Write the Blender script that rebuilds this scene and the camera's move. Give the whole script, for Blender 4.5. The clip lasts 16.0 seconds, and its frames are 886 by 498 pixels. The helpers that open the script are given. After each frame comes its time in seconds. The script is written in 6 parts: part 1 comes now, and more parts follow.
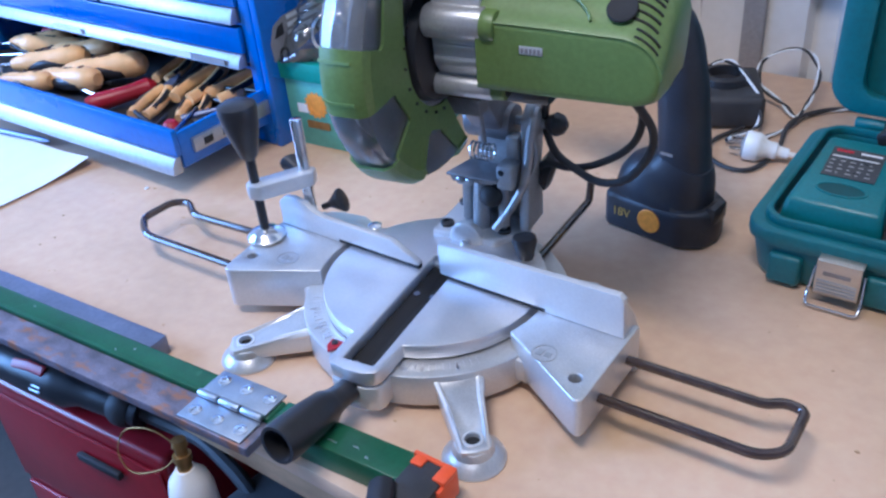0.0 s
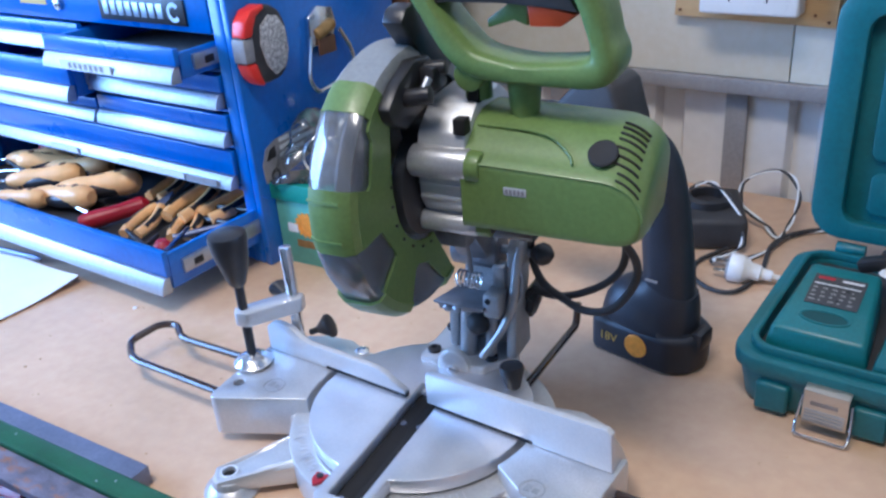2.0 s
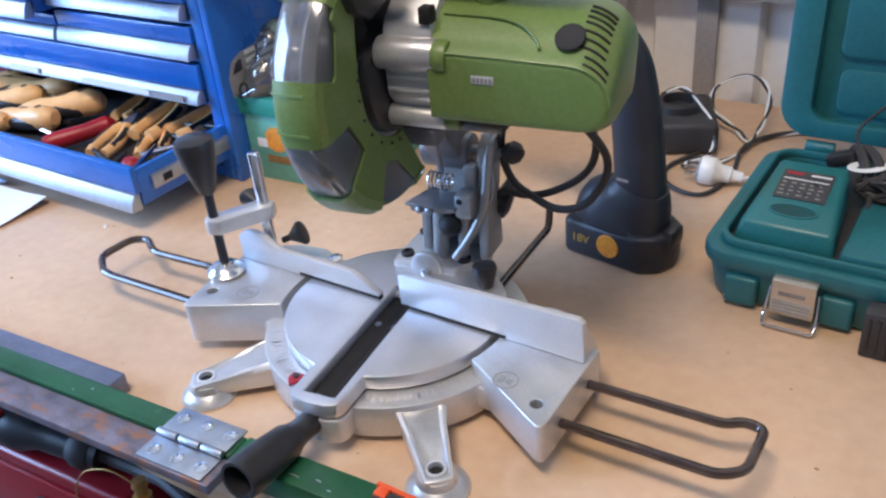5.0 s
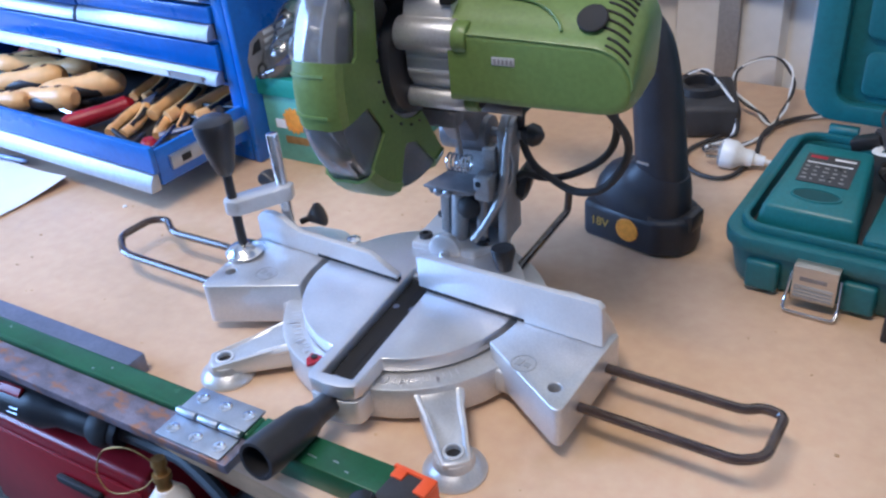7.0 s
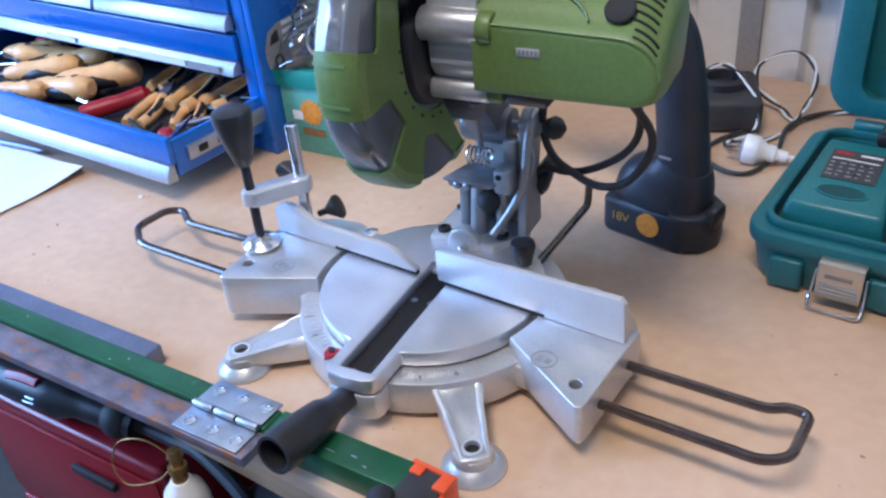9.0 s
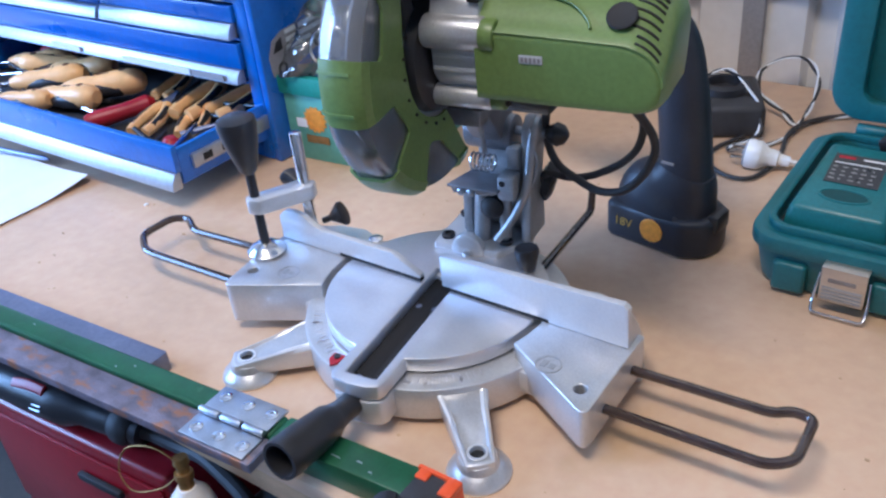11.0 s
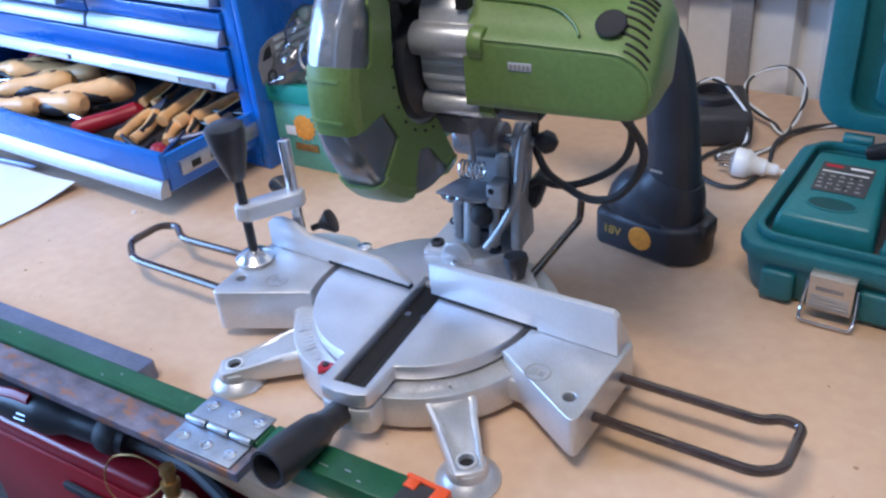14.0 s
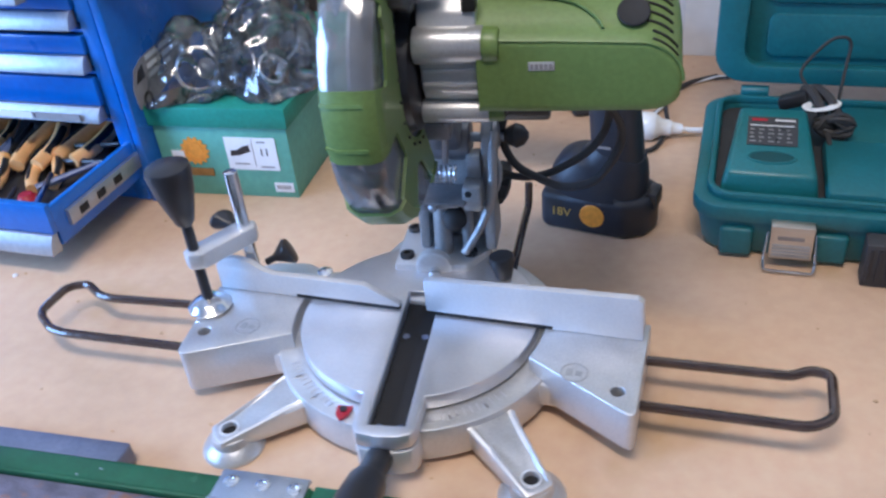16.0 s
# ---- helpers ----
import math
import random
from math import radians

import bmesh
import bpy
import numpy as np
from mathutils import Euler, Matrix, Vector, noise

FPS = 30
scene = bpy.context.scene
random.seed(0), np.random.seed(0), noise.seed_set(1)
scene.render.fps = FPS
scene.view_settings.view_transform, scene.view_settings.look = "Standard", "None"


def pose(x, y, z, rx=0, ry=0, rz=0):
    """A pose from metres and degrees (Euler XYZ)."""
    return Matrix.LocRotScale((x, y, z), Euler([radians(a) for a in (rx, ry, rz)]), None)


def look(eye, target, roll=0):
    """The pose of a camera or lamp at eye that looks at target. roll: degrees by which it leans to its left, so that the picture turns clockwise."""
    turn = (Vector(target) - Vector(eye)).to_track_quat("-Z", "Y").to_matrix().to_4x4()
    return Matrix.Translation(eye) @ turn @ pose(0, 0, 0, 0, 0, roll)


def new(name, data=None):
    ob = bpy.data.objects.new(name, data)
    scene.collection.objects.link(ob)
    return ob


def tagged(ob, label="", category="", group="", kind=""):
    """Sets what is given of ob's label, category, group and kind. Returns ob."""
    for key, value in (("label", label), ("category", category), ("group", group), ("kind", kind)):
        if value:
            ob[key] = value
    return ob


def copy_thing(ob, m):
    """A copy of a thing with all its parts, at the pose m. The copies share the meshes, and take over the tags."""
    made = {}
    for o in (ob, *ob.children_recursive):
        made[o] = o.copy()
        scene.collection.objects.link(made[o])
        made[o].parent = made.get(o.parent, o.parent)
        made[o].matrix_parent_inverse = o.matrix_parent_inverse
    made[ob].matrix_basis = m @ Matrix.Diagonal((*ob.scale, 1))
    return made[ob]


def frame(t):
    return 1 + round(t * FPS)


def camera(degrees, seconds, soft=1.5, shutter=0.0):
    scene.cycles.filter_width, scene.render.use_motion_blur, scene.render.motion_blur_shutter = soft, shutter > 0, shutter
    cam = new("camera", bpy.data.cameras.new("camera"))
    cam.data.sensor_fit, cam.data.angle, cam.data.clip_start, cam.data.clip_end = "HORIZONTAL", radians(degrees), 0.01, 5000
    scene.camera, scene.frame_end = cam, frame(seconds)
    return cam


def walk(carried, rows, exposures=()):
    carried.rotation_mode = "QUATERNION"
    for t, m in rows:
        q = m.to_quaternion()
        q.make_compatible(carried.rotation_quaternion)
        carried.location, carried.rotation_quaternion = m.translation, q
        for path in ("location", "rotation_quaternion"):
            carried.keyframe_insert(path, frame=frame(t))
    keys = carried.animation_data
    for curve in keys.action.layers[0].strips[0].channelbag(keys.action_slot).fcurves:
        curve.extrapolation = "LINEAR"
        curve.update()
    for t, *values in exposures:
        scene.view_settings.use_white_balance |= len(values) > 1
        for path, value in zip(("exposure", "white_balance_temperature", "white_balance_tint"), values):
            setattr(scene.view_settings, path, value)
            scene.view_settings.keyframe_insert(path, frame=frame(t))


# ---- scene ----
cam = camera(54.0, 16.0, soft=2.4, shutter=0.5)
DOOR, ROOF = 97.0, 50.0
PATH = [
    (0, (0.405, -0.496, 0.49), (-0.639, 0.823, -0.591), -5.3),
    (0.5, (0.411, -0.498, 0.492), (-0.625, 0.845, -0.567), -5.4),
    (1, (0.41, -0.492, 0.498), (-0.648, 0.864, -0.523), -5.7),
    (1.5, (0.408, -0.483, 0.513), (-0.668, 0.907, -0.44), -5.0),
    (2, (0.404, -0.485, 0.516), (-0.676, 0.945, -0.373), -4.6),
    (2.5, (0.403, -0.49, 0.527), (-0.671, 0.986, -0.291), -4.0),
    (3, (0.414, -0.497, 0.535), (-0.641, 1.033, -0.204), -4.0),
    (3.5, (0.414, -0.494, 0.502), (-0.597, 0.949, -0.443), -4.6),
    (6, (0.414, -0.494, 0.486), (-0.593, 0.883, -0.559), -5.5),
    (6.5, (0.409, -0.492, 0.485), (-0.601, 0.868, -0.578), -5.4),
    (7, (0.411, -0.493, 0.487), (-0.616, 0.861, -0.568), -5.7),
    (7.5, (0.412, -0.497, 0.488), (-0.626, 0.857, -0.557), -5.8),
    (8, (0.407, -0.494, 0.485), (-0.62, 0.879, -0.545), -4.8),
    (8.5, (0.403, -0.492, 0.484), (-0.633, 0.857, -0.568), -5.5),
    (9, (0.401, -0.492, 0.483), (-0.643, 0.841, -0.581), -5.6),
    (9.5, (0.399, -0.488, 0.484), (-0.646, 0.837, -0.589), -6.2),
    (12, (0.404, -0.498, 0.485), (-0.653, 0.846, -0.553), -5.8),
    (12.5, (0.404, -0.493, 0.485), (-0.643, 0.857, -0.556), -5.5),
    (13, (0.401, -0.49, 0.485), (-0.657, 0.853, -0.554), -5.7),
    (13.5, (0.402, -0.49, 0.486), (-0.644, 0.878, -0.531), -5.7),
    (14, (0.402, -0.494, 0.483), (-0.637, 0.865, -0.553), -5.5),
    (14.5, (0.402, -0.496, 0.481), (-0.584, 0.889, -0.573), -4.8),
    (15, (0.375, -0.495, 0.482), (-0.579, 0.896, -0.593), -5.2),
    (15.5, (0.306, -0.491, 0.483), (-0.463, 0.985, -0.625), -4.7),
    (16, (0.227, -0.525, 0.502), (-0.362, 1.021, -0.622), -6.1),
]
LIGHT = [(0, 0.12, 4640, 17), (1.5, 0.12, 4700, 15), (2.6, 0.16, 5600, 14), (3, 0.14, 6400, 13), (3.5, 0.12, 6650, 14), (6, 0.13, 5120, 16), (12, 0.11, 5060, 16), (16, 0.10, 5120, 16)]
walk(cam, [(t, look(eye, target, roll)) for t, eye, target, roll in PATH], LIGHT)

# ---- light ----
world = bpy.data.worlds.new("sky")
scene.world = world
world.use_nodes = True
wn = world.node_tree
sky = wn.nodes.new("ShaderNodeTexSky")
sky.sky_type, sky.sun_disc = "NISHITA", False
sky.sun_elevation, sky.sun_rotation = radians(48), radians(150)
wn.links.new(sky.outputs[0], wn.nodes["Background"].inputs[0])
wn.nodes["Background"].inputs[1].default_value = 0.12


def area(name, eye, target, w, h, power, colour):
    d = bpy.data.lights.new(name, "AREA")
    d.shape, d.size, d.size_y, d.energy, d.color = "RECTANGLE", w, h, power, colour
    ob = new(name, d)
    ob.matrix_world = look(eye, target)
    return ob


area("door_daylight", (-2.36, -1.25, 0.9), (0, 0, 0.2), 1.6, 1.5, DOOR, (0.45, 0.68, 1.0))
# Added overhead source, out of view; sets rod shadows straight below.
area("overhead_light", (0.10, -1.0, 2.62), (0.3, -0.1, 0), 1.35, 0.36, ROOF, (1.0, 0.79, 0.52))

# ---- materials ----


def mat(name, base, rough=0.5, metal=0.0, vary=0.12, scale=30.0, fine=0.05, bump=0.0, bscale=400.0, coat=0.0, tint=None, tscale=6.0, tlimit=0.55, spec=0.5, stretch=(1, 1, 1), alpha=1.0, trans=0.0, edge=0.0):
    m = bpy.data.materials.new(name)
    m.use_nodes = True
    t = m.node_tree
    n, l = t.nodes, t.links
    p = n["Principled BSDF"]
    p.inputs["Metallic"].default_value = metal
    p.inputs["Coat Weight"].default_value = coat
    p.inputs["Specular IOR Level"].default_value = spec
    p.inputs["Alpha"].default_value = alpha
    p.inputs["Transmission Weight"].default_value = trans
    co = n.new("ShaderNodeTexCoord")
    mp = n.new("ShaderNodeMapping")
    mp.inputs["Scale"].default_value = stretch
    l.new(co.outputs["Object"], mp.inputs[0])

    def noise_tex(s, d=4.0):
        x = n.new("ShaderNodeTexNoise")
        x.inputs["Scale"].default_value, x.inputs["Detail"].default_value = s, d
        l.new(mp.outputs[0], x.inputs["Vector"])
        return x

    big, small = noise_tex(scale), noise_tex(scale * 14, 2.0)
    ramp = n.new("ShaderNodeValToRGB")
    lo, hi = [max(0.0, c * (1 - vary)) for c in base], [min(1.0, c * (1 + vary)) for c in base]
    ramp.color_ramp.elements[0].position, ramp.color_ramp.elements[1].position = 0.3, 0.7
    ramp.color_ramp.elements[0].color, ramp.color_ramp.elements[1].color = (*lo, 1), (*hi, 1)
    l.new(big.outputs["Fac"], ramp.inputs[0])
    out = ramp.outputs[0]
    if fine:
        mix = n.new("ShaderNodeMix")
        mix.data_type, mix.blend_type = "RGBA", "OVERLAY"
        mix.inputs["Factor"].default_value = min(1.0, fine * 4)
        l.new(out, mix.inputs["A"])
        l.new(small.outputs["Fac"], mix.inputs["B"])
        out = mix.outputs["Result"]
    if tint:
        tn = noise_tex(tscale, 6.0)
        tr = n.new("ShaderNodeValToRGB")
        tr.color_ramp.elements[0].position, tr.color_ramp.elements[1].position = tlimit, min(1.0, tlimit + 0.12)
        l.new(tn.outputs["Fac"], tr.inputs[0])
        mix = n.new("ShaderNodeMix")
        mix.data_type = "RGBA"
        l.new(tr.outputs[0], mix.inputs["Factor"])
        l.new(out, mix.inputs["A"])
        mix.inputs["B"].default_value = (*tint, 1)
        out = mix.outputs["Result"]
    # edge: glints along polished sharp edges, put in as a paler base colour
    if edge:
        geo, er, mix = n.new("ShaderNodeNewGeometry"), n.new("ShaderNodeMapRange"), n.new("ShaderNodeMix")
        er.inputs["From Min"].default_value, er.inputs["From Max"].default_value = 0.52, 0.60
        er.inputs["To Max"].default_value = edge
        mix.data_type = "RGBA"
        l.new(geo.outputs["Pointiness"], er.inputs["Value"])
        l.new(er.outputs[0], mix.inputs["Factor"])
        l.new(out, mix.inputs["A"])
        mix.inputs["B"].default_value = (0.92, 0.92, 0.92, 1)
        out = mix.outputs["Result"]
    l.new(out, p.inputs["Base Color"])
    rr = n.new("ShaderNodeMapRange")
    rr.inputs["To Min"].default_value, rr.inputs["To Max"].default_value = max(0.02, rough - 0.1), min(1.0, rough + 0.1)
    l.new(big.outputs["Fac"], rr.inputs["Value"])
    l.new(rr.outputs[0], p.inputs["Roughness"])
    if bump:
        bn = noise_tex(bscale, 3.0)
        b = n.new("ShaderNodeBump")
        b.inputs["Strength"].default_value, b.inputs["Distance"].default_value = bump, 0.0006
        l.new(bn.outputs["Fac"], b.inputs["Height"])
        l.new(b.outputs[0], p.inputs["Normal"])
    return m


BENCH = mat("bench_board", (0.64, 0.440, 0.285), 0.46, vary=0.11, scale=5, fine=0.04, bump=0.08, bscale=250, tint=(0.53, 0.34, 0.18), tscale=7, tlimit=0.60)
WALLM = mat("painted_steel", (0.72, 0.71, 0.69), 0.45, vary=0.05, scale=4)
BOARD = mat("cream_panel", (0.80, 0.755, 0.62), 0.4, vary=0.04, scale=6)
SHADEM = mat("grey_and_gap_shade", (0.30, 0.29, 0.29), 0.5, vary=0.1, scale=12)
PLY = mat("plywood", (0.62, 0.42, 0.20), 0.6, vary=0.15, scale=18, stretch=(0.3, 1, 3), bump=0.1)
WHITEP = mat("white_plastic", (0.85, 0.84, 0.82), 0.3, vary=0.02)
ALU = mat("machined_aluminium", (0.74, 0.74, 0.77), 0.40, metal=0.85, vary=0.07, scale=25, fine=0.04, bump=0.06, bscale=900)
FENCE = mat("milled_fence_aluminium", (0.66, 0.66, 0.68), 0.42, metal=0.35, vary=0.05, scale=25, fine=0.04, bump=0.06, bscale=900)
CAST = mat("silver_paint_casting", (0.53, 0.535, 0.55), 0.38, metal=0.55, vary=0.09, scale=40, fine=0.06, bump=0.22, bscale=420, coat=0.25, edge=0.8)
CASTM = mat("grey_casting", (0.41, 0.415, 0.425), 0.42, metal=0.45, vary=0.12, scale=60, fine=0.08, bump=0.3, bscale=500)
# Darker casting; shade around the arm and pivot is put into its colour.
CASTD = mat("dark_shaded_casting", (0.25, 0.25, 0.265), 0.42, metal=0.6, vary=0.18, scale=60, bump=0.3, bscale=500)
GREENP = mat("olive_green_plastic", (0.158, 0.240, 0.066), 0.38, vary=0.06, scale=20, bump=0.1, bscale=1200, coat=0.1)
BLACKP = mat("black_plastic", (0.026, 0.026, 0.030), 0.36, vary=0.2, scale=50, bump=0.08, bscale=900)
BLACKR = mat("black_rubber", (0.040, 0.039, 0.041), 0.6, vary=0.25, scale=40, bump=0.12)
GREYG = mat("grey_guard_plastic", (0.27, 0.28, 0.28), 0.4, vary=0.08, scale=20, bump=0.1)
WIREM = mat("brown_black_painted_rod", (0.052, 0.034, 0.028), 0.14, vary=0.25, scale=90, coat=0.5, spec=0.5)
CHROME = mat("bright_steel", (0.75, 0.76, 0.78), 0.22, metal=1.0, vary=0.06, scale=70)
ZINC = mat("zinc_plate", (0.44, 0.475, 0.53), 0.42, metal=0.9, vary=0.12, scale=60)
BLUE = mat("blue_enamel", (0.026, 0.150, 0.56), 0.30, vary=0.08, scale=9, coat=0.35)
TRIM = mat("aluminium_trim", (0.48, 0.51, 0.56), 0.45, metal=0.75, vary=0.06, scale=12)
LABELM = mat("paper_label", (0.80, 0.82, 0.84), 0.5, vary=0.03)
TEAL = mat("teal_plastic", (0.020, 0.134, 0.155), 0.42, vary=0.08, scale=14, bump=0.2, bscale=700)
TEALD = mat("teal_charger_plastic", (0.022, 0.155, 0.172), 0.36, vary=0.06, scale=20, bump=0.1, bscale=900)
NAVY = mat("dark_navy_plastic", (0.021, 0.024, 0.034), 0.45, vary=0.2, scale=30, bump=0.15, bscale=800, tint=(0.03, 0.03, 0.035), tscale=22, tlimit=0.58)
ORANGE = mat("orange_print", (0.80, 0.33, 0.04), 0.45, vary=0.12, scale=200)
GOLD = mat("gold_print", (0.62, 0.42, 0.10), 0.45, vary=0.05)
YELLOW = mat("amber_handle", (0.93, 0.54, 0.22), 0.38, vary=0.08, scale=60)
RED = mat("red_plastic", (0.38, 0.012, 0.025), 0.35, vary=0.1)
REDB = mat("bright_red_plastic", (0.75, 0.03, 0.015), 0.3, vary=0.08)
ORANGEP = mat("orange_red_plastic", (0.80, 0.10, 0.02), 0.35, vary=0.05)
BOXG = mat("green_card", (0.030, 0.255, 0.190), 0.55, vary=0.05, scale=15)
BOXL = mat("pale_green_card", (0.14, 0.40, 0.32), 0.55, vary=0.12, scale=9)
RAILG = mat("green_painted_steel", (0.022, 0.112, 0.052), 0.35, vary=0.22, scale=25, tint=(0.08, 0.21, 0.12), tscale=90, tlimit=0.66, bump=0.1)
STRIPM = mat("blued_steel", (0.22, 0.25, 0.36), 0.4, metal=0.6, vary=0.15, scale=20)
RUST = mat("rusty_steel", (0.20, 0.19, 0.25), 0.5, metal=0.35, vary=0.35, scale=60, fine=0.1, tint=(0.33, 0.17, 0.11), tscale=70, tlimit=0.52, bump=0.25, stretch=(0.7, 1.2, 1))
CABINET = mat("dark_red_enamel", (0.24, 0.008, 0.016), 0.32, vary=0.1, scale=6, coat=0.2)
BRASS = mat("worn_brass", (0.38, 0.24, 0.09), 0.4, metal=0.8, vary=0.25, scale=90)
BROWN = mat("brown_timber", (0.16, 0.075, 0.035), 0.6, vary=0.3, scale=14, stretch=(3, 1, 0.3))
WOOD = mat("pale_timber", (0.55, 0.36, 0.20), 0.6, vary=0.15, scale=30, stretch=(1, 0.2, 2))
PAPER = mat("white_paper", (0.86, 0.87, 0.88), 0.7, vary=0.02)
CARDR = mat("red_card", (0.65, 0.03, 0.05), 0.5, vary=0.05)
CARDY = mat("yellow_card", (0.80, 0.55, 0.12), 0.5, vary=0.2, scale=60)
# Near-black, for shade inside holes and slots and for some black parts.
DARKM = mat("black_and_hollow_shade", (0.012, 0.012, 0.014), 0.7, vary=0.2)
FLOORM = mat("concrete_floor", (0.075, 0.060, 0.048), 0.8, vary=0.2, scale=3, bump=0.2)
ROOMM = mat("unseen_room_shell", (0.72, 0.71, 0.70), 0.6, vary=0.06, scale=2)
SAWBLUE = mat("blue_grey_blade", (0.07, 0.10, 0.16), 0.35, metal=0.5, vary=0.15, scale=20)
LED = mat("clear_led_cover", (0.45, 0.45, 0.45), 0.25, vary=0.5, scale=220, fine=0.2, bump=0.4, bscale=260)


def clear(name, colour, rough=0.06, weight=0.35, dust=0.0):
    m = bpy.data.materials.new(name)
    m.use_nodes = True
    n, l = m.node_tree.nodes, m.node_tree.links
    n.remove(n["Principled BSDF"])
    tr, gl, mx, fr = n.new("ShaderNodeBsdfTransparent"), n.new("ShaderNodeBsdfGlossy"), n.new("ShaderNodeMixShader"), n.new("ShaderNodeFresnel")
    tr.inputs[0].default_value = (*colour, 1)
    gl.inputs["Roughness"].default_value = rough
    ad = n.new("ShaderNodeMath")
    ad.operation, ad.use_clamp = "ADD", True
    ad.inputs[1].default_value = weight
    fr.inputs[0].default_value = 1.45
    l.new(fr.outputs[0], ad.inputs[0])
    l.new(ad.outputs[0], mx.inputs[0])
    l.new(tr.outputs[0], mx.inputs[1])
    l.new(gl.outputs[0], mx.inputs[2])
    out = mx.outputs[0]
    # dust mixes an uneven pale diffuse haze into the plastic
    if dust:
        df, m2, co, ns, mr = n.new("ShaderNodeBsdfDiffuse"), n.new("ShaderNodeMixShader"), n.new("ShaderNodeTexCoord"), n.new("ShaderNodeTexNoise"), n.new("ShaderNodeMapRange")
        df.inputs[0].default_value = (0.62, 0.63, 0.64, 1)
        ns.inputs["Scale"].default_value, ns.inputs["Detail"].default_value = 45.0, 5.0
        mr.inputs["From Min"].default_value, mr.inputs["From Max"].default_value = 0.3, 0.75
        mr.inputs["To Min"].default_value, mr.inputs["To Max"].default_value = dust * 0.5, dust * 1.6
        l.new(co.outputs["Object"], ns.inputs["Vector"])
        l.new(ns.outputs["Fac"], mr.inputs["Value"])
        l.new(mr.outputs[0], m2.inputs[0])
        l.new(out, m2.inputs[1])
        l.new(df.outputs[0], m2.inputs[2])
        out = m2.outputs[0]
    l.new(out, n["Material Output"].inputs[0])
    return m


SHIELD = clear("smoked_clear_plastic", (0.80, 0.82, 0.85), 0.12, 0.10, 0.15)
FILM = clear("clear_bag_film", (0.97, 0.98, 0.98), 0.10, 0.08, 0.03)

# ---- mesh helpers ----


def join(*parts):
    out = bmesh.new()
    for b in parts:
        me = bpy.data.meshes.new("tmp")
        b.to_mesh(me)
        out.from_mesh(me)
        bpy.data.meshes.remove(me)
        b.free()
    return out


def moved(bm, m):
    bm.transform(m)
    return bm


def soften(bm, width, limit=0.5, seg=2):
    if width > 0:
        bmesh.ops.recalc_face_normals(bm, faces=bm.faces)
        edges = [e for e in bm.edges if len(e.link_faces) == 2 and e.calc_face_angle(0) > limit]
        bmesh.ops.bevel(bm, geom=edges, offset=width, segments=seg, affect="EDGES", profile=0.5, clamp_overlap=True)
    return bm


def block(x0, x1, y0, y1, z0, z1, bev=0.0, seg=2):
    bm = bmesh.new()
    bmesh.ops.create_cube(bm, size=1, matrix=Matrix.Translation(((x0 + x1) / 2, (y0 + y1) / 2, (z0 + z1) / 2)) @ Matrix.Diagonal((x1 - x0, y1 - y0, z1 - z0, 1)))
    return soften(bm, bev, seg=seg)


def on_axis(axis, a, b, c):
    """(a, b) in the drawing plane and c along the axis, as a point."""
    return {"z": (a, b, c), "y": (a, c, b), "x": (c, a, b)}[axis]


def prism(pts, c0, c1, bev=0.0, axis="z", holes=(), seg=2):
    bm = bmesh.new()
    edges = []
    for loop in (pts, *holes):
        vs = [bm.verts.new(on_axis(axis, a, b, c0)) for a, b in loop]
        edges += [bm.edges.new((vs[i - 1], vs[i])) for i in range(len(vs))]
    if holes:
        bmesh.ops.triangle_fill(bm, edges=edges, use_beauty=True)
    else:
        bm.faces.new([v for v in bm.verts])
    geo = bmesh.ops.extrude_face_region(bm, geom=list(bm.faces))
    d = Vector(on_axis(axis, 0, 0, c1 - c0))
    bmesh.ops.translate(bm, verts=[v for v in geo["geom"] if isinstance(v, bmesh.types.BMVert)], vec=d)
    bmesh.ops.recalc_face_normals(bm, faces=bm.faces)
    return soften(bm, bev, seg=seg)


def ring_pts(cx, cy, r, n=24, a0=0.0, a1=360.0):
    full = abs(a1 - a0) >= 360
    k = n if full else n - 1
    return [(cx + r * math.cos(radians(a0 + (a1 - a0) * i / k)), cy + r * math.sin(radians(a0 + (a1 - a0) * i / k))) for i in range(n)]


def rod(p0, p1, r0, r1=None, seg=20, bev=0.0):
    p0, p1 = Vector(p0), Vector(p1)
    bm = bmesh.new()
    bmesh.ops.create_cone(bm, cap_ends=True, segments=seg, radius1=r0, radius2=r0 if r1 is None else r1, depth=(p1 - p0).length)
    bm.transform(Matrix.Translation((p0 + p1) / 2) @ (p1 - p0).to_track_quat("Z", "Y").to_matrix().to_4x4())
    return soften(bm, bev, 0.9)


def lathe(profile, p0, p1, seg=28):
    """profile: rows of (share of the way from p0 to p1, radius)."""
    p0, p1 = Vector(p0), Vector(p1)
    turn = (p1 - p0).to_track_quat("Z", "Y").to_matrix()
    bm, rows = bmesh.new(), []
    for s, r in profile:
        c = p0.lerp(p1, s)
        if r < 1e-6:
            rows.append([bm.verts.new(c)])
        else:
            rows.append([bm.verts.new(c + turn @ Vector((r * math.cos(2 * math.pi * i / seg), r * math.sin(2 * math.pi * i / seg), 0))) for i in range(seg)])
    for a, b in zip(rows, rows[1:]):
        for i in range(seg):
            j = (i + 1) % seg
            if len(a) == 1:
                bm.faces.new((a[0], b[i], b[j]))
            elif len(b) == 1:
                bm.faces.new((a[i], b[0], a[j]))
            else:
                bm.faces.new((a[i], b[i], b[j], a[j]))
    for row in (rows[0], rows[-1]):
        if len(row) > 2:
            bm.faces.new(row)
    bmesh.ops.recalc_face_normals(bm, faces=bm.faces)
    return bm


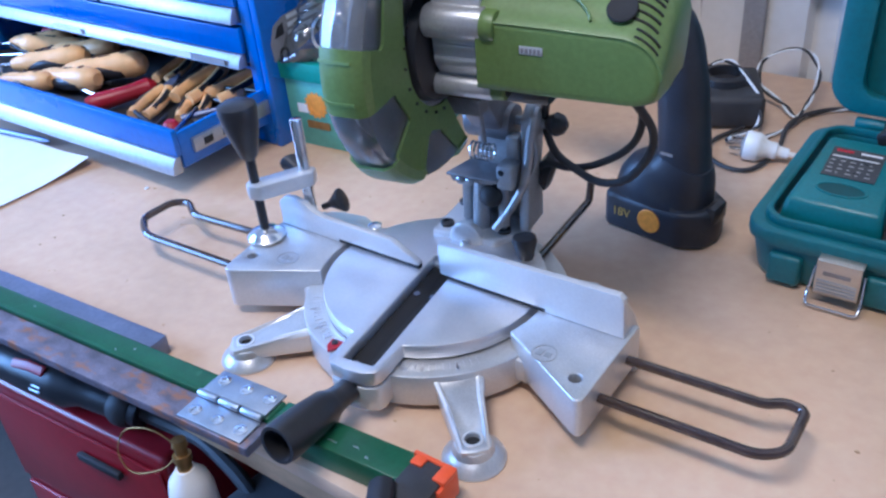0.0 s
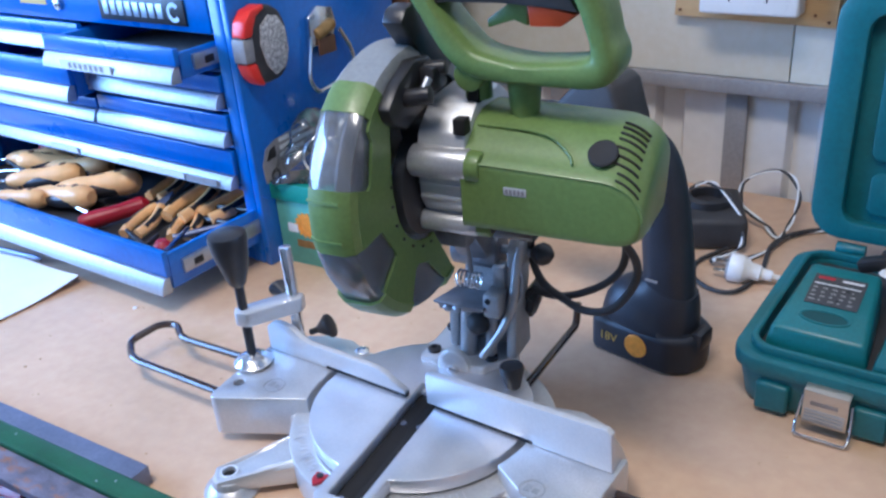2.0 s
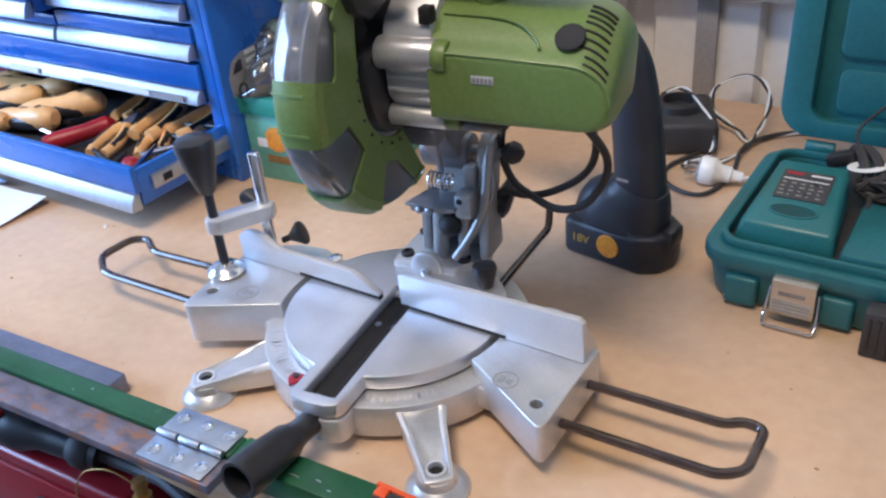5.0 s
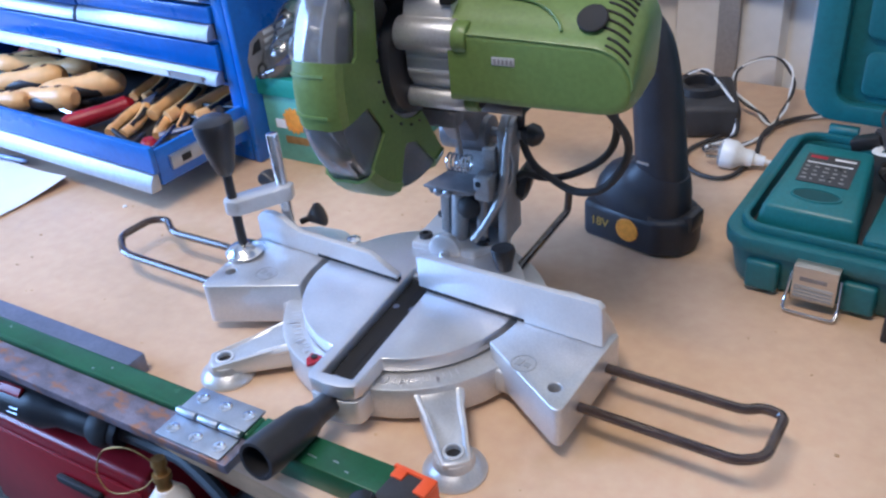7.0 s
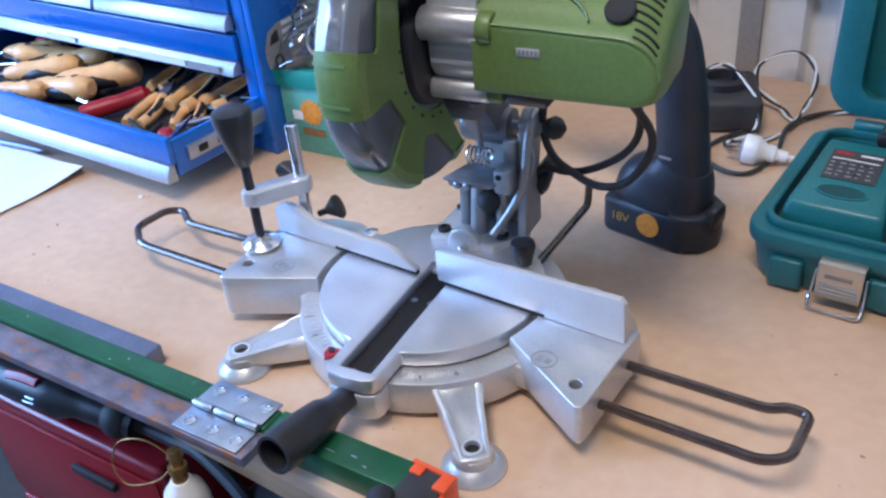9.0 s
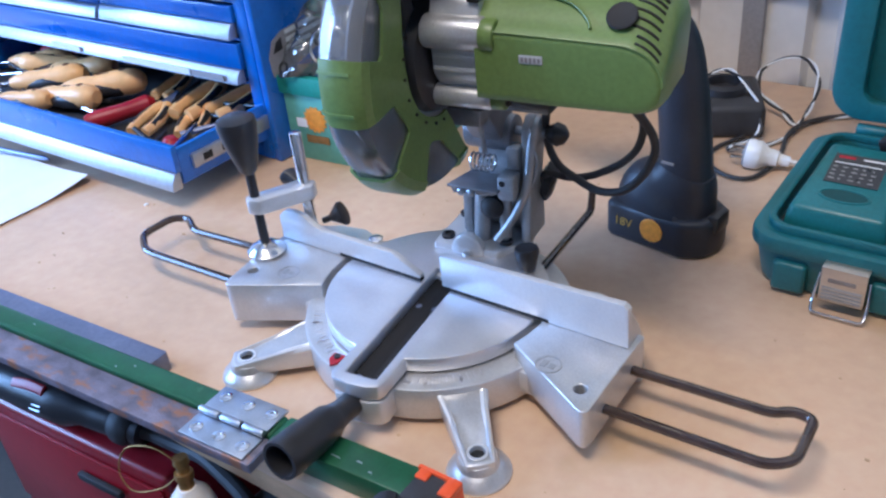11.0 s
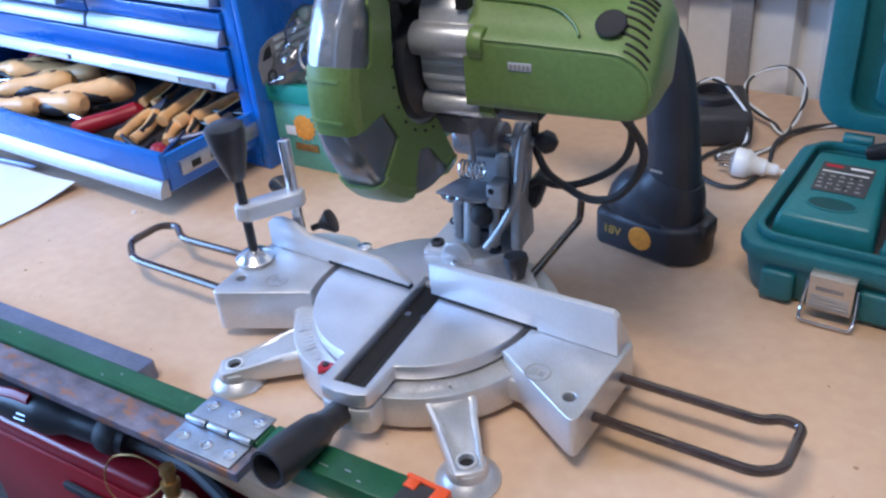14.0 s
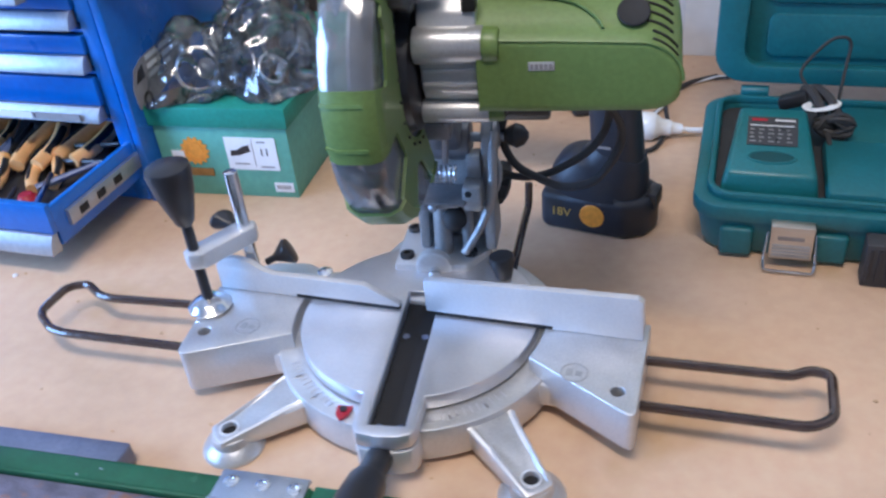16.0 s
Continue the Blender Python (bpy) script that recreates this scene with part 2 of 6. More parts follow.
def smooth_line(pts, n=6, closed=False):
    pts = [Vector(p) for p in pts]
    out, k = [], len(pts)
    for i in range(k if closed else k - 1):
        a, b, c, d = (pts[j % k] if closed else pts[min(max(j, 0), k - 1)] for j in (i - 1, i, i + 1, i + 2))
        for s in range(n):
            t = s / n
            out.append(0.5 * (2 * b + (c - a) * t + (2 * a - 5 * b + 4 * c - d) * t * t + (3 * b - a - 3 * c + d) * t ** 3))
    return out if closed else out + [pts[-1]]


def sweep(pts, sizes, seg=12, closed=False, power=1.0, up=None):
    """A tube along pts; sizes gives (half width, half depth) at each. up: keeps the section's depth along one direction."""
    pts = [Vector(p) for p in pts]
    bm, rows, k = bmesh.new(), [], len(pts)
    side = None
    for i, p in enumerate(pts):
        a, b = (pts[i - 1], pts[(i + 1) % k]) if closed else (pts[max(i - 1, 0)], pts[min(i + 1, k - 1)])
        d = (b - a).normalized()
        if up:
            v = Vector(up)
            u = d.cross(v).normalized()
        else:
            if side is None:
                side = d.orthogonal().normalized()
            u = (side - d * side.dot(d)).normalized()
            v = d.cross(u)
            side = u
        w, h = sizes[i] if isinstance(sizes, list) else sizes
        row = []
        for j in range(seg):
            c, s = math.cos(2 * math.pi * j / seg), math.sin(2 * math.pi * j / seg)
            row.append(bm.verts.new(p + u * w * math.copysign(abs(c) ** power, c) + v * h * math.copysign(abs(s) ** power, s)))
        rows.append(row)
    for i in range(k if closed else k - 1):
        a, b = rows[i], rows[(i + 1) % k]
        for j in range(seg):
            bm.faces.new((a[j], a[(j + 1) % seg], b[(j + 1) % seg], b[j]))
    if not closed:
        bm.faces.new(rows[0])
        bm.faces.new(rows[-1])
    bmesh.ops.recalc_face_normals(bm, faces=bm.faces)
    return bm


def tube(pts, r, seg=10, closed=False, n=5):
    return sweep(smooth_line(pts, n, closed) if n > 1 else pts, (r, r), seg, closed)


def bent(pts, r, corner=0.01, seg=10):
    """A rod through pts with rounded corners."""
    pts = [Vector(p) for p in pts]
    line = [pts[0]]
    for a, b, c in zip(pts, pts[1:], pts[2:]):
        k = min(corner, (a - b).length * 0.45, (c - b).length * 0.45)
        s, e = b + (a - b).normalized() * k, b + (c - b).normalized() * k
        line += [s.lerp(b, t).lerp(b.lerp(e, t), t) for t in (0, 0.2, 0.4, 0.6, 0.8, 1)]
    return sweep(line + [pts[-1]], (r, r), seg)


def shell(profile, angles, centre, thick=0.002):
    """A curved band about an axis along x: profile rows of (x, radius), angles in degrees in the y-z plane; given a thickness."""
    bm, rows = bmesh.new(), []
    for a in angles:
        ca, sa = math.cos(radians(a)), math.sin(radians(a))
        rows.append([bm.verts.new((x, centre[0] + r * ca, centre[1] + r * sa)) for x, r in profile])
    for a, b in zip(rows, rows[1:]):
        for i in range(len(profile) - 1):
            bm.faces.new((a[i], b[i], b[i + 1], a[i + 1]))
    bmesh.ops.recalc_face_normals(bm, faces=bm.faces)
    if thick:
        bmesh.ops.solidify(bm, geom=list(bm.faces), thickness=thick)
    return bm


def arc(a0, a1, step=5.0):
    n = max(1, int(abs(a1 - a0) / step))
    return [a0 + (a1 - a0) * i / n for i in range(n + 1)]


def mesh_of(name, bm, material):
    for f in bm.faces:
        f.smooth = True
    for e in bm.edges:
        if len(e.link_faces) == 2 and e.calc_face_angle(0) > 0.6:
            e.smooth = False
    me = bpy.data.meshes.new(name)
    bm.to_mesh(me)
    bm.free()
    me.materials.append(material)
    return me


def thing(name, label, category, at=(0, 0, 0), group=""):
    ob = new(name)
    ob.empty_display_size = 0.02
    ob.location = at
    return tagged(ob, label, category, group)


def part(name, bm, material, parent, label=""):
    ob = new(name, mesh_of(name, bm, material))
    ob.parent = parent
    if parent.type == "EMPTY":
        ob.matrix_parent_inverse = Matrix.Translation(parent.location).inverted()
    return tagged(ob, label)


def single(name, bm, material, label, category, kind="", group=""):
    return tagged(new(name, mesh_of(name, bm, material)), label, category, group, kind)


def words(text, size, m, depth=0.0003):
    cu = bpy.data.curves.new("writing", "FONT")
    cu.body, cu.size, cu.extrude, cu.align_x, cu.align_y = text, size, depth, "CENTER", "CENTER"
    ob = bpy.data.objects.new("writing", cu)
    scene.collection.objects.link(ob)
    me = bpy.data.meshes.new_from_object(ob.evaluated_get(bpy.context.evaluated_depsgraph_get()))
    bpy.data.objects.remove(ob)
    bm = bmesh.new()
    bm.from_mesh(me)
    bm.transform(m)
    return bm


def flat(pts, thick=0.0006):
    """A thin sheet from corner points in space."""
    bm = bmesh.new()
    bm.faces.new([bm.verts.new(p) for p in pts])
    bmesh.ops.solidify(bm, geom=list(bm.faces), thickness=thick)
    bmesh.ops.recalc_face_normals(bm, faces=bm.faces)
    return bm


def screw(p, d, r=0.004, h=0.002, parent=None, material=None, name="screw"):
    p, d = Vector(p), Vector(d).normalized()
    head = lathe([(0, r), (0.5, r), (1, r * 0.6), (1.0, r * 0.45), (0.4, r * 0.3), (0.4, 0)], p, p + d * h, 14)
    return part(name, head, material, parent)

# ---- structure ----
single("floor", block(-4.5, 4.0, -4.5, 0.76, -0.98, -0.9), FLOORM, "grey concrete shed floor", "floor", "structure")
# Ceiling and three outer walls are out of view, added for bounce light.
single("ceiling", prism([(-2.50, -4.5), (4.0, -4.5), (4.0, 0.76), (-2.50, 0.76)], 2.7, 2.75, holes=[[(-0.70, -1.30), (0.86, -1.30), (0.86, -0.70), (-0.70, -0.70)]]), ROOMM, "unseen pale ceiling with an opening, added to bounce light", "ceiling", "structure")
single("unseen_wall_east", block(3.95, 4.0, -4.5, 0.7, -0.9, 2.7), ROOMM, "unseen pale wall added at the side to bounce light", "wall", "structure")
single("unseen_wall_south", block(-2.45, 3.95, -4.5, -4.45, -0.9, 2.7), ROOMM, "unseen pale wall added at the front to bounce light", "wall", "structure")
single("unseen_wall_west", prism([(-4.45, -0.9), (0.7, -0.9), (0.7, 2.7), (-4.45, 2.7)], -2.50, -2.45, axis="x", holes=[[(-2.25, -0.85), (-0.25, -0.85), (-0.25, 1.9), (-2.25, 1.9)]]), ROOMM, "unseen pale wall with a wide open doorway, added to shape light", "wall", "structure")
# ribbed steel sheet behind the bench
ribs, x = [(-2.60, 0.76)], -2.55
while x < 3.9:
    ribs += [(x, 0.70), (x + 0.145, 0.70), (x + 0.152, 0.715), (x + 0.182, 0.715)]
    x += 0.19
ribs += [(3.95, 0.70), (3.95, 0.76)]
wall = single("wall_north", prism([(a + 0.048, b) for a, b in ribs], -0.9, 2.7), WALLM, "off-white ribbed steel shed wall", "wall", "structure")
single("post_trim", block(0.030, 0.060, 0.690, 0.6995, 0.0, 0.150, 0.001), SHADEM, "grey steel stud against the ribbed wall", "trim", "structure")
# Grey strip paints in the shadow gap below the panels.
single("shadow_gap_strip", block(-0.60, 1.2, 0.672, 0.6995, 0.150, 0.170, 0.001), SHADEM, "grey strip standing in for the shadow gap under the wall panels", "trim", "structure")
panel = thing("wall_panel", "cream painted wall panels above the shadow gap", "wall panel", (0, 0.69, 0.17))
tagged(panel, kind="structure")
part("panel", block(-0.60, 0.1135, 0.680, 0.6995, 0.171, 1.4, 0.0015), BOARD, panel)
part("panel", block(0.1150, 1.2, 0.680, 0.6995, 0.171, 1.4, 0.0015), BOARD, panel)

bench = thing("workbench", "pale brown fibreboard workbench top with a bare front edge", "workbench", (0, 0.25, -0.9))
part("benchtop", block(-2.0, 1.6, -0.200, 0.698, -0.016, 0.0, 0.0012), BENCH, bench)
part("front_rail", block(-2.0, 1.6, -0.180, -0.150, -0.075, -0.0165, 0.002), WOOD, bench)
for x in (-1.9, 1.45):
    part("leg", block(x, x + 0.09, -0.14, -0.05, -0.9, -0.017, 0.003), WOOD, bench)
    part("leg", block(x, x + 0.09, 0.58, 0.67, -0.9, -0.017, 0.003), WOOD, bench)

# ---- mitre saw ----
saw = thing("mitre_saw", "silver and green compound mitre saw on the bench", "mitre saw", (0, 0, 0))
TURN = pose(0, 0, 0, 0, 0, 8.0)


def sp(name, bm, material, parent=saw, label="", turned=False):
    return part(name, moved(bm, TURN) if turned else bm, material, parent, label)


# base casting: ring, wings, feet
ring = prism(ring_pts(0, 0, 0.1195, 72), 0.006, 0.0365, 0.002, holes=[ring_pts(0, 0, 0.085, 48)])
sp("base_ring", ring, CAST, label="silver-painted cast base ring")
sp("base_floor", lathe([(0, 0.112), (1, 0.112)], (0, 0, 0.010), (0, 0, 0.016), 48), CAST)
gap = 0.1035


def wing(sign, corner, inner, outer):
    """One side table with its hole; the inner edge follows the turntable."""
    a_in = math.degrees(math.atan2(inner[1], inner[0]))
    a_back = 180.0 if sign < 0 else 0.0
    if sign < 0:
        a_in += 360 if a_in < 0 else 0
    bend = ring_pts(0, 0.0, gap + 0.003, 8, a_in, a_back)
    near, far = Vector(bend[0]), Vector(outer)
    c = Vector(corner)
    p, q = c + (far - c).normalized() * 0.011, c + (near - c).normalized() * 0.011
    curve = [tuple(p.lerp(c, t).lerp(c.lerp(q, t), t)) for t in (0, 0.25, 0.5, 0.75, 1)]
    pts = [*curve, *bend, (sign * gap, 0.022), (outer[0], 0.022), outer]
    hole = ring_pts(sign * 0.172, -0.058, 0.0052, 16)
    top = prism(pts, 0.011 if sign < 0 else 0.016, 0.052, 0.0032, holes=[hole], seg=3)
    return top


w1 = sp("side_table", wing(-1, (-0.181, -0.0915), (-0.094, -0.045), (-0.191, -0.028)), CAST, label="silver cast side table with a bolt hole")
w2 = sp("side_table", wing(1, (0.188, -0.0835), (0.104, -0.036), (0.187, -0.01)), CAST, label="silver cast side table with a bolt hole")
for s, w in ((-1, w1), (1, w2)):
    # Dark disc down the bolt hole stands in for its shade.
    part("hole_shadow_plate", lathe([(0, 0.0056), (1, 0.0056)], (s * 0.172, -0.058, 0.020), (s * 0.172, -0.058, 0.030), 14), DARKM, w)
    # cast-in round mark
    mark = join(prism(ring_pts(s * 0.138, -0.045, 0.0105, 28), 0.0520, 0.0524, holes=[ring_pts(s * 0.138, -0.045, 0.0093, 28)]), block(s * 0.138 - 0.006, s * 0.138 - 0.001, -0.049, -0.041, 0.052, 0.0524), block(s * 0.138 + 0.001, s * 0.138 + 0.006, -0.048, -0.043, 0.052, 0.0524))
    part("cast_mark", mark, CASTM, w)
sp("wing_web", block(-0.150, -0.104, -0.055, 0.02, 0.012, 0.034, 0.003), CAST)
sp("wing_web", block(0.108, 0.160, -0.045, 0.02, 0.012, 0.034, 0.003), CAST)


def foot(ang):
    c = Vector((0.174 * math.cos(radians(ang)), 0.174 * math.sin(radians(ang)), 0))
    m = Matrix.Translation(c) @ Matrix.Rotation(radians(ang), 4, "Z")
    pad = lathe([(0, 0.0245), (0.12, 0.0250), (0.3, 0.0235), (0.62, 0.0165), (1, 0.0145)], (0, 0, 0), (0, 0, 0.016), 32)
    arm = prism([(0.012, -0.0115), (0.0135, 0), (0.012, 0.0115), (-0.075, 0.021), (-0.075, -0.021)], 0.007, 0.0195, 0.003, holes=[ring_pts(0.0, 0, 0.0058, 16)])
    for v in arm.verts:
        if v.co.z > 0.012:
            v.co.z += max(0.0, -0.010 - v.co.x) * 0.24
    ribl, ribr = (sweep([(-0.070, s * 0.019, 0.030), (-0.035, s * 0.0135, 0.0245), (-0.012, s * 0.0115, 0.0200)], [(0.0032, 0.005), (0.0026, 0.0035), (0.002, 0.002)], 8) for s in (1, -1))
    lip = prism(ring_pts(0, 0, 0.0082, 20), 0.019, 0.0204, holes=[ring_pts(0, 0, 0.0062, 20)])
    return moved(join(pad, arm, ribl, ribr, lip), m), m


for ang in (-45.5, -132.5):
    bm, m = foot(ang)
    f = sp("foot", bm, CAST, label="silver cast foot with a bolt hole")
    # Dark plug paints the shade inside the foot's hole.
    part("hole_shade_plug", moved(lathe([(0, 0.0058), (1, 0.0058)], (0, 0, 0.0085), (0, 0, 0.0165), 14), m), DARKM, f)
# rear of the base behind the fence
sp("rear_casting", prism([(-0.188, 0.0225), (0.186, 0.0225), (0.184, 0.030), (0.162, 0.052), (0.148, 0.063), (0.125, 0.069), (0.100, 0.063), (0.06, 0.062), (-0.06, 0.06), (-0.105, 0.05), (-0.13, 0.06), (-0.16, 0.055), (-0.186, 0.04)], 0.0, 0.046, 0.005), CAST)
for x in (-0.108, 0.142):
    sp("rear_bolt", lathe([(0, 0.007), (0.5, 0.007), (1, 0.004), (1, 0)], (x, 0.047, 0.0455), (x, 0.047, 0.0495), 18), CHROME)

# turntable with its nose
circ = ring_pts(0, 0, 0.0995, 64, -90 + 13.0, 270 - 14.5)
nose = [(-0.0255, -0.131), (-0.022, -0.1365), (-0.006, -0.1395), (0.010, -0.1385), (0.0185, -0.135), (0.0215, -0.129)]
slot = [(-0.0145, 0.030), (-0.0145, -0.1275), (0.0135, -0.1275), (0.0135, 0.030)]
tt = prism(circ + nose, 0.0385, 0.0520, 0.0014, holes=[slot])
table = sp("turntable", tt, ALU, label="brushed aluminium turntable", turned=True)
sp("nose", prism([(-0.0250, -0.112), *nose, (0.0210, -0.112)], 0.012, 0.0358, 0.002), CAST, table, turned=True)
insert = sp("kerf_insert", block(-0.0143, 0.0133, -0.1272, 0.0295, 0.0335, 0.0420, 0.0006), DARKM, table, "black plastic kerf insert", True)
sp("kerf_groove", block(-0.0022, 0.0012, -0.118, 0.02, 0.0421, 0.0424), DARKM, insert, "", True)
for y in (-0.121, -0.019):
    for x in (-0.0085, 0.0075):
        sp("screw", lathe([(0, 0.003), (0.6, 0.003), (1, 0.0012), (1, 0)], (x, y, 0.0420), (x, y, 0.0434), 12), STRIPM, insert, "", True)
sp("pointer", prism([(-0.046, -0.0985), (-0.034, -0.0985), (-0.036, -0.108), (-0.041, -0.114), (-0.046, -0.107)], 0.0371, 0.0400, 0.0006), RED, table, "small red angle pointer", True)
sp("pointer_screw", lathe([(0, 0.003), (1, 0.003)], (-0.0405, -0.103, 0.0400), (-0.0405, -0.103, 0.0412), 12), BLACKP, table, "", True)
# angle scale on the ring
ticks = []
for k in range(-54, 55, 3):
    a = radians(270 + k)
    n = 0.008 if k % 15 else 0.012
    b = block(0.1035, 0.1035 + n, -0.0005, 0.0005, 0.0365, 0.0369)
    ticks.append(moved(b, Matrix.Rotation(a, 4, "Z")))
for b in ticks:
    sp("scale_mark", b, ALU)
for k in (-45, -30, -22, -15, 15, 22, 30, 45):
    sp("scale_bar", moved(block(0.1075, 0.1125, -0.0022, 0.0022, 0.0365, 0.0369), Matrix.Rotation(radians(270 + k), 4, "Z")), ALU)

# fence
left = [(-0.188, 0.0525), (-0.188, 0.077), (-0.180, 0.0845), (-0.168, 0.0865), (-0.154, 0.0845), (-0.143, 0.0775), (-0.132, 0.0740), (-0.048, 0.0740), (-0.0175, 0.0585), (-0.0175, 0.0555), (-0.1135, 0.0555), (-0.1135, 0.0525)]
fl = sp("fence", prism(left, 0.0, 0.0065, 0.0008, axis="y"), FENCE, label="machined aluminium left fence with a raised end")
right = [(0.0065, 0.0555), (0.0065, 0.0860), (0.012, 0.0875), (0.178, 0.0925), (0.1825, 0.0890), (0.1835, 0.0525), (0.1125, 0.0525), (0.1125, 0.0555)]
fr = sp("fence", prism(right, 0.0, 0.0065, 0.0008, axis="y"), FENCE, label="machined aluminium right fence")
for x in (-0.15, -0.12, 0.09, 0.15):
    part("gusset", prism([(0.006, 0.046), (0.022, 0.046), (0.006, 0.070)], x, x + 0.006, 0.0008, axis="x"), CAST, fr if x > 0 else fl)
part("end_cheek", prism([(0.0067, 0.0455), (0.030, 0.0455), (0.022, 0.062), (0.0067, 0.084)], 0.1760, 0.1824, 0.0012, axis="x"), CAST, fr)
# dark strip put in for the shade in the gap under the fence
sp("gap_shade_strip", block(-0.1130, -0.0180, 0.0004, 0.0060, 0.0521, 0.0554), DARKM)
sp("gap_shade_strip", block(0.0145, 0.1120, 0.0004, 0.0060, 0.0521, 0.0554), DARKM)

# extension bars
zb = 0.033
sp("extension_bar", bent([(0.150, -0.001, zb), (0.294, 0.005, zb), (0.306, 0.014, zb), (0.3215, 0.012, zb), (0.3215, -0.034, zb), (0.306, -0.0465, zb), (0.150, -0.051, zb)], 0.0040, 0.012), WIREM, label="black extension bar bent from round rod")
sp("extension_bar", bent([(-0.150, -0.001, zb), (-0.314, -0.014, zb), (-0.342, 0.003, zb), (-0.360, -0.006, zb), (-0.361, -0.046, zb), (-0.334, -0.064, zb), (-0.318, -0.067, zb), (-0.150, -0.060, zb)], 0.0040, 0.012), WIREM, label="black extension bar bent from round rod")

# hold-down clamp
clamp = sp("clamp_rod", rod((-0.159, 0.0145, 0.040), (-0.159, 0.0145, 0.166), 0.0058, seg=24, bev=0.0008), CHROME, label="bright steel clamp post")
arm = prism([(-0.168, 0.020), (-0.152, 0.024), (-0.147, 0.013), (-0.172, -0.034), (-0.184, -0.0385), (-0.192, -0.032), (-0.191, -0.026)], 0.098, 0.114, 0.003)
sp("clamp_arm", arm, CAST, clamp, "silver cast clamp arm")
sp("clamp_screw", rod((-0.1835, -0.0275, 0.062), (-0.1835, -0.0275, 0.146), 0.0046), BLACKP, clamp)
sp("clamp_knob", lathe([(0, 0.0055), (0.05, 0.0080), (0.25, 0.0115), (0.55, 0.0160), (0.85, 0.0185), (0.93, 0.0175), (0.98, 0.012), (1, 0)], (-0.1835, -0.0275, 0.138), (-0.1855, -0.0285, 0.196), 24), BLACKP, clamp, "black tapered clamp knob")
sp("clamp_pad", lathe([(0, 0.0185), (0.18, 0.0190), (0.30, 0.0172), (0.55, 0.0150), (0.8, 0.0108), (0.95, 0.0065), (1, 0.005), (1, 0)], (-0.1835, -0.0275, 0.0535), (-0.1835, -0.0275, 0.0640), 32), CHROME, clamp, "shiny domed steel clamp pad")


def wing_knob(p, d, n, parent, k=1.0):
    p, d = Vector(p), Vector(d).normalized()
    stem = rod(p, p + d * 0.012 * k, 0.0032 * k)
    body = lathe([(0, 0.004), (0.3, 0.007), (0.8, 0.0125), (0.95, 0.012), (1, 0.008), (1, 0)], p + d * 0.010 * k, p + d * 0.028 * k, 18)
    body.transform(Matrix.Translation(p) @ Matrix.Scale(0.75, 4, Vector(n)) @ Matrix.Translation(-p))
    return part("wing_knob", join(stem, body), BLACKP, parent, "small black wing knob")


wing_knob((-0.166, 0.018, 0.106), (-0.85, 0.35, 0.1), (0, 0.3, 1), clamp)
wing_knob((-0.150, 0.022, 0.070), (0.9, 0.3, 0.45), (0, 1, 0), clamp)

# mitre handle
sp("mitre_stem", rod((0.014, -0.128, 0.028), (0.016, -0.142, 0.031), 0.0085), BLACKP)
sp("mitre_handle", lathe([(0, 0), (0, 0.0085), (0.05, 0.0102), (0.20, 0.0102), (0.30, 0.0118), (0.36, 0.0142), (0.6, 0.0158), (0.92, 0.0166), (1.0, 0.0155), (1.0, 0.0128), (0.8, 0.0115), (0.8, 0)], (-0.005, -0.136, 0.030), (-0.0125, -0.221, 0.0425), 28), BLACKP, label="black hollow-ended mitre lock handle", turned=True)

# rear mount on the turntable
rear = sp("rear_mount", prism([(-0.034, 0.060), (0.032, 0.060), (0.050, 0.088), (0.048, 0.128), (-0.034, 0.128)], 0.047, 0.0585, 0.003), CAST, label="grey cast mounting plate", turned=True)
sp("mount_neck", prism([(-0.085, 0.030), (0.07, 0.030), (0.055, 0.075), (0.045, 0.120), (-0.04, 0.120), (-0.06, 0.07)], 0.020, 0.0465, 0.005), CAST, rear, "", True)
for x, y in ((-0.024, 0.073), (-0.025, 0.116), (0.036, 0.116), (0.033, 0.079)):
    sp("bolt", lathe([(0, 0.0065), (0.75, 0.0065), (1, 0.005), (1, 0.003), (0.4, 0.003), (0.4, 0)], (x, y, 0.0585), (x, y, 0.0625), 18), BLACKP, rear, "", True)
sp("front_boss", lathe([(0, 0.016), (0.8, 0.016), (1, 0.013), (1, 0)], (0.002, 0.066, 0.056), (0.002, 0.0575, 0.056), 24), CAST, rear, "", True)
sp("adjust_bolt", lathe([(0, 0.005), (0.8, 0.005), (1, 0.003), (1, 0)], (0.004, 0.0575, 0.053), (0.004, 0.052, 0.053), 16), CHROME, rear, "", True)

mount = sp("pivot_bracket", prism([(0.084, 0.0588), (0.122, 0.0588), (0.120, 0.12), (0.128, 0.150), (0.122, 0.172), (0.106, 0.179), (0.094, 0.168), (0.090, 0.12)], 0.046, 0.056, 0.0025, axis="x"), CASTM, rear, "grey cast pivot bracket", True)
sp("cheek", prism([(0.086, 0.0588), (0.122, 0.0588), (0.118, 0.112), (0.090, 0.112)], -0.014, -0.004, 0.0025, axis="x"), CASTM, mount, "", True)
sp("back_web", block(-0.0038, 0.0458, 0.108, 0.116, 0.0588, 0.140, 0.002), CASTM, mount, "", True)
sp("column", lathe([(0, 0.0085), (0.9, 0.0080), (1, 0.006), (1, 0)], (0.008, 0.083, 0.0580), (0.009, 0.088, 0.108), 20), CASTM, mount, "", True)
sp("column", rod((0.031, 0.084, 0.0580), (0.031, 0.090, 0.112), 0.0055, seg=16), CASTM, mount, "", True)
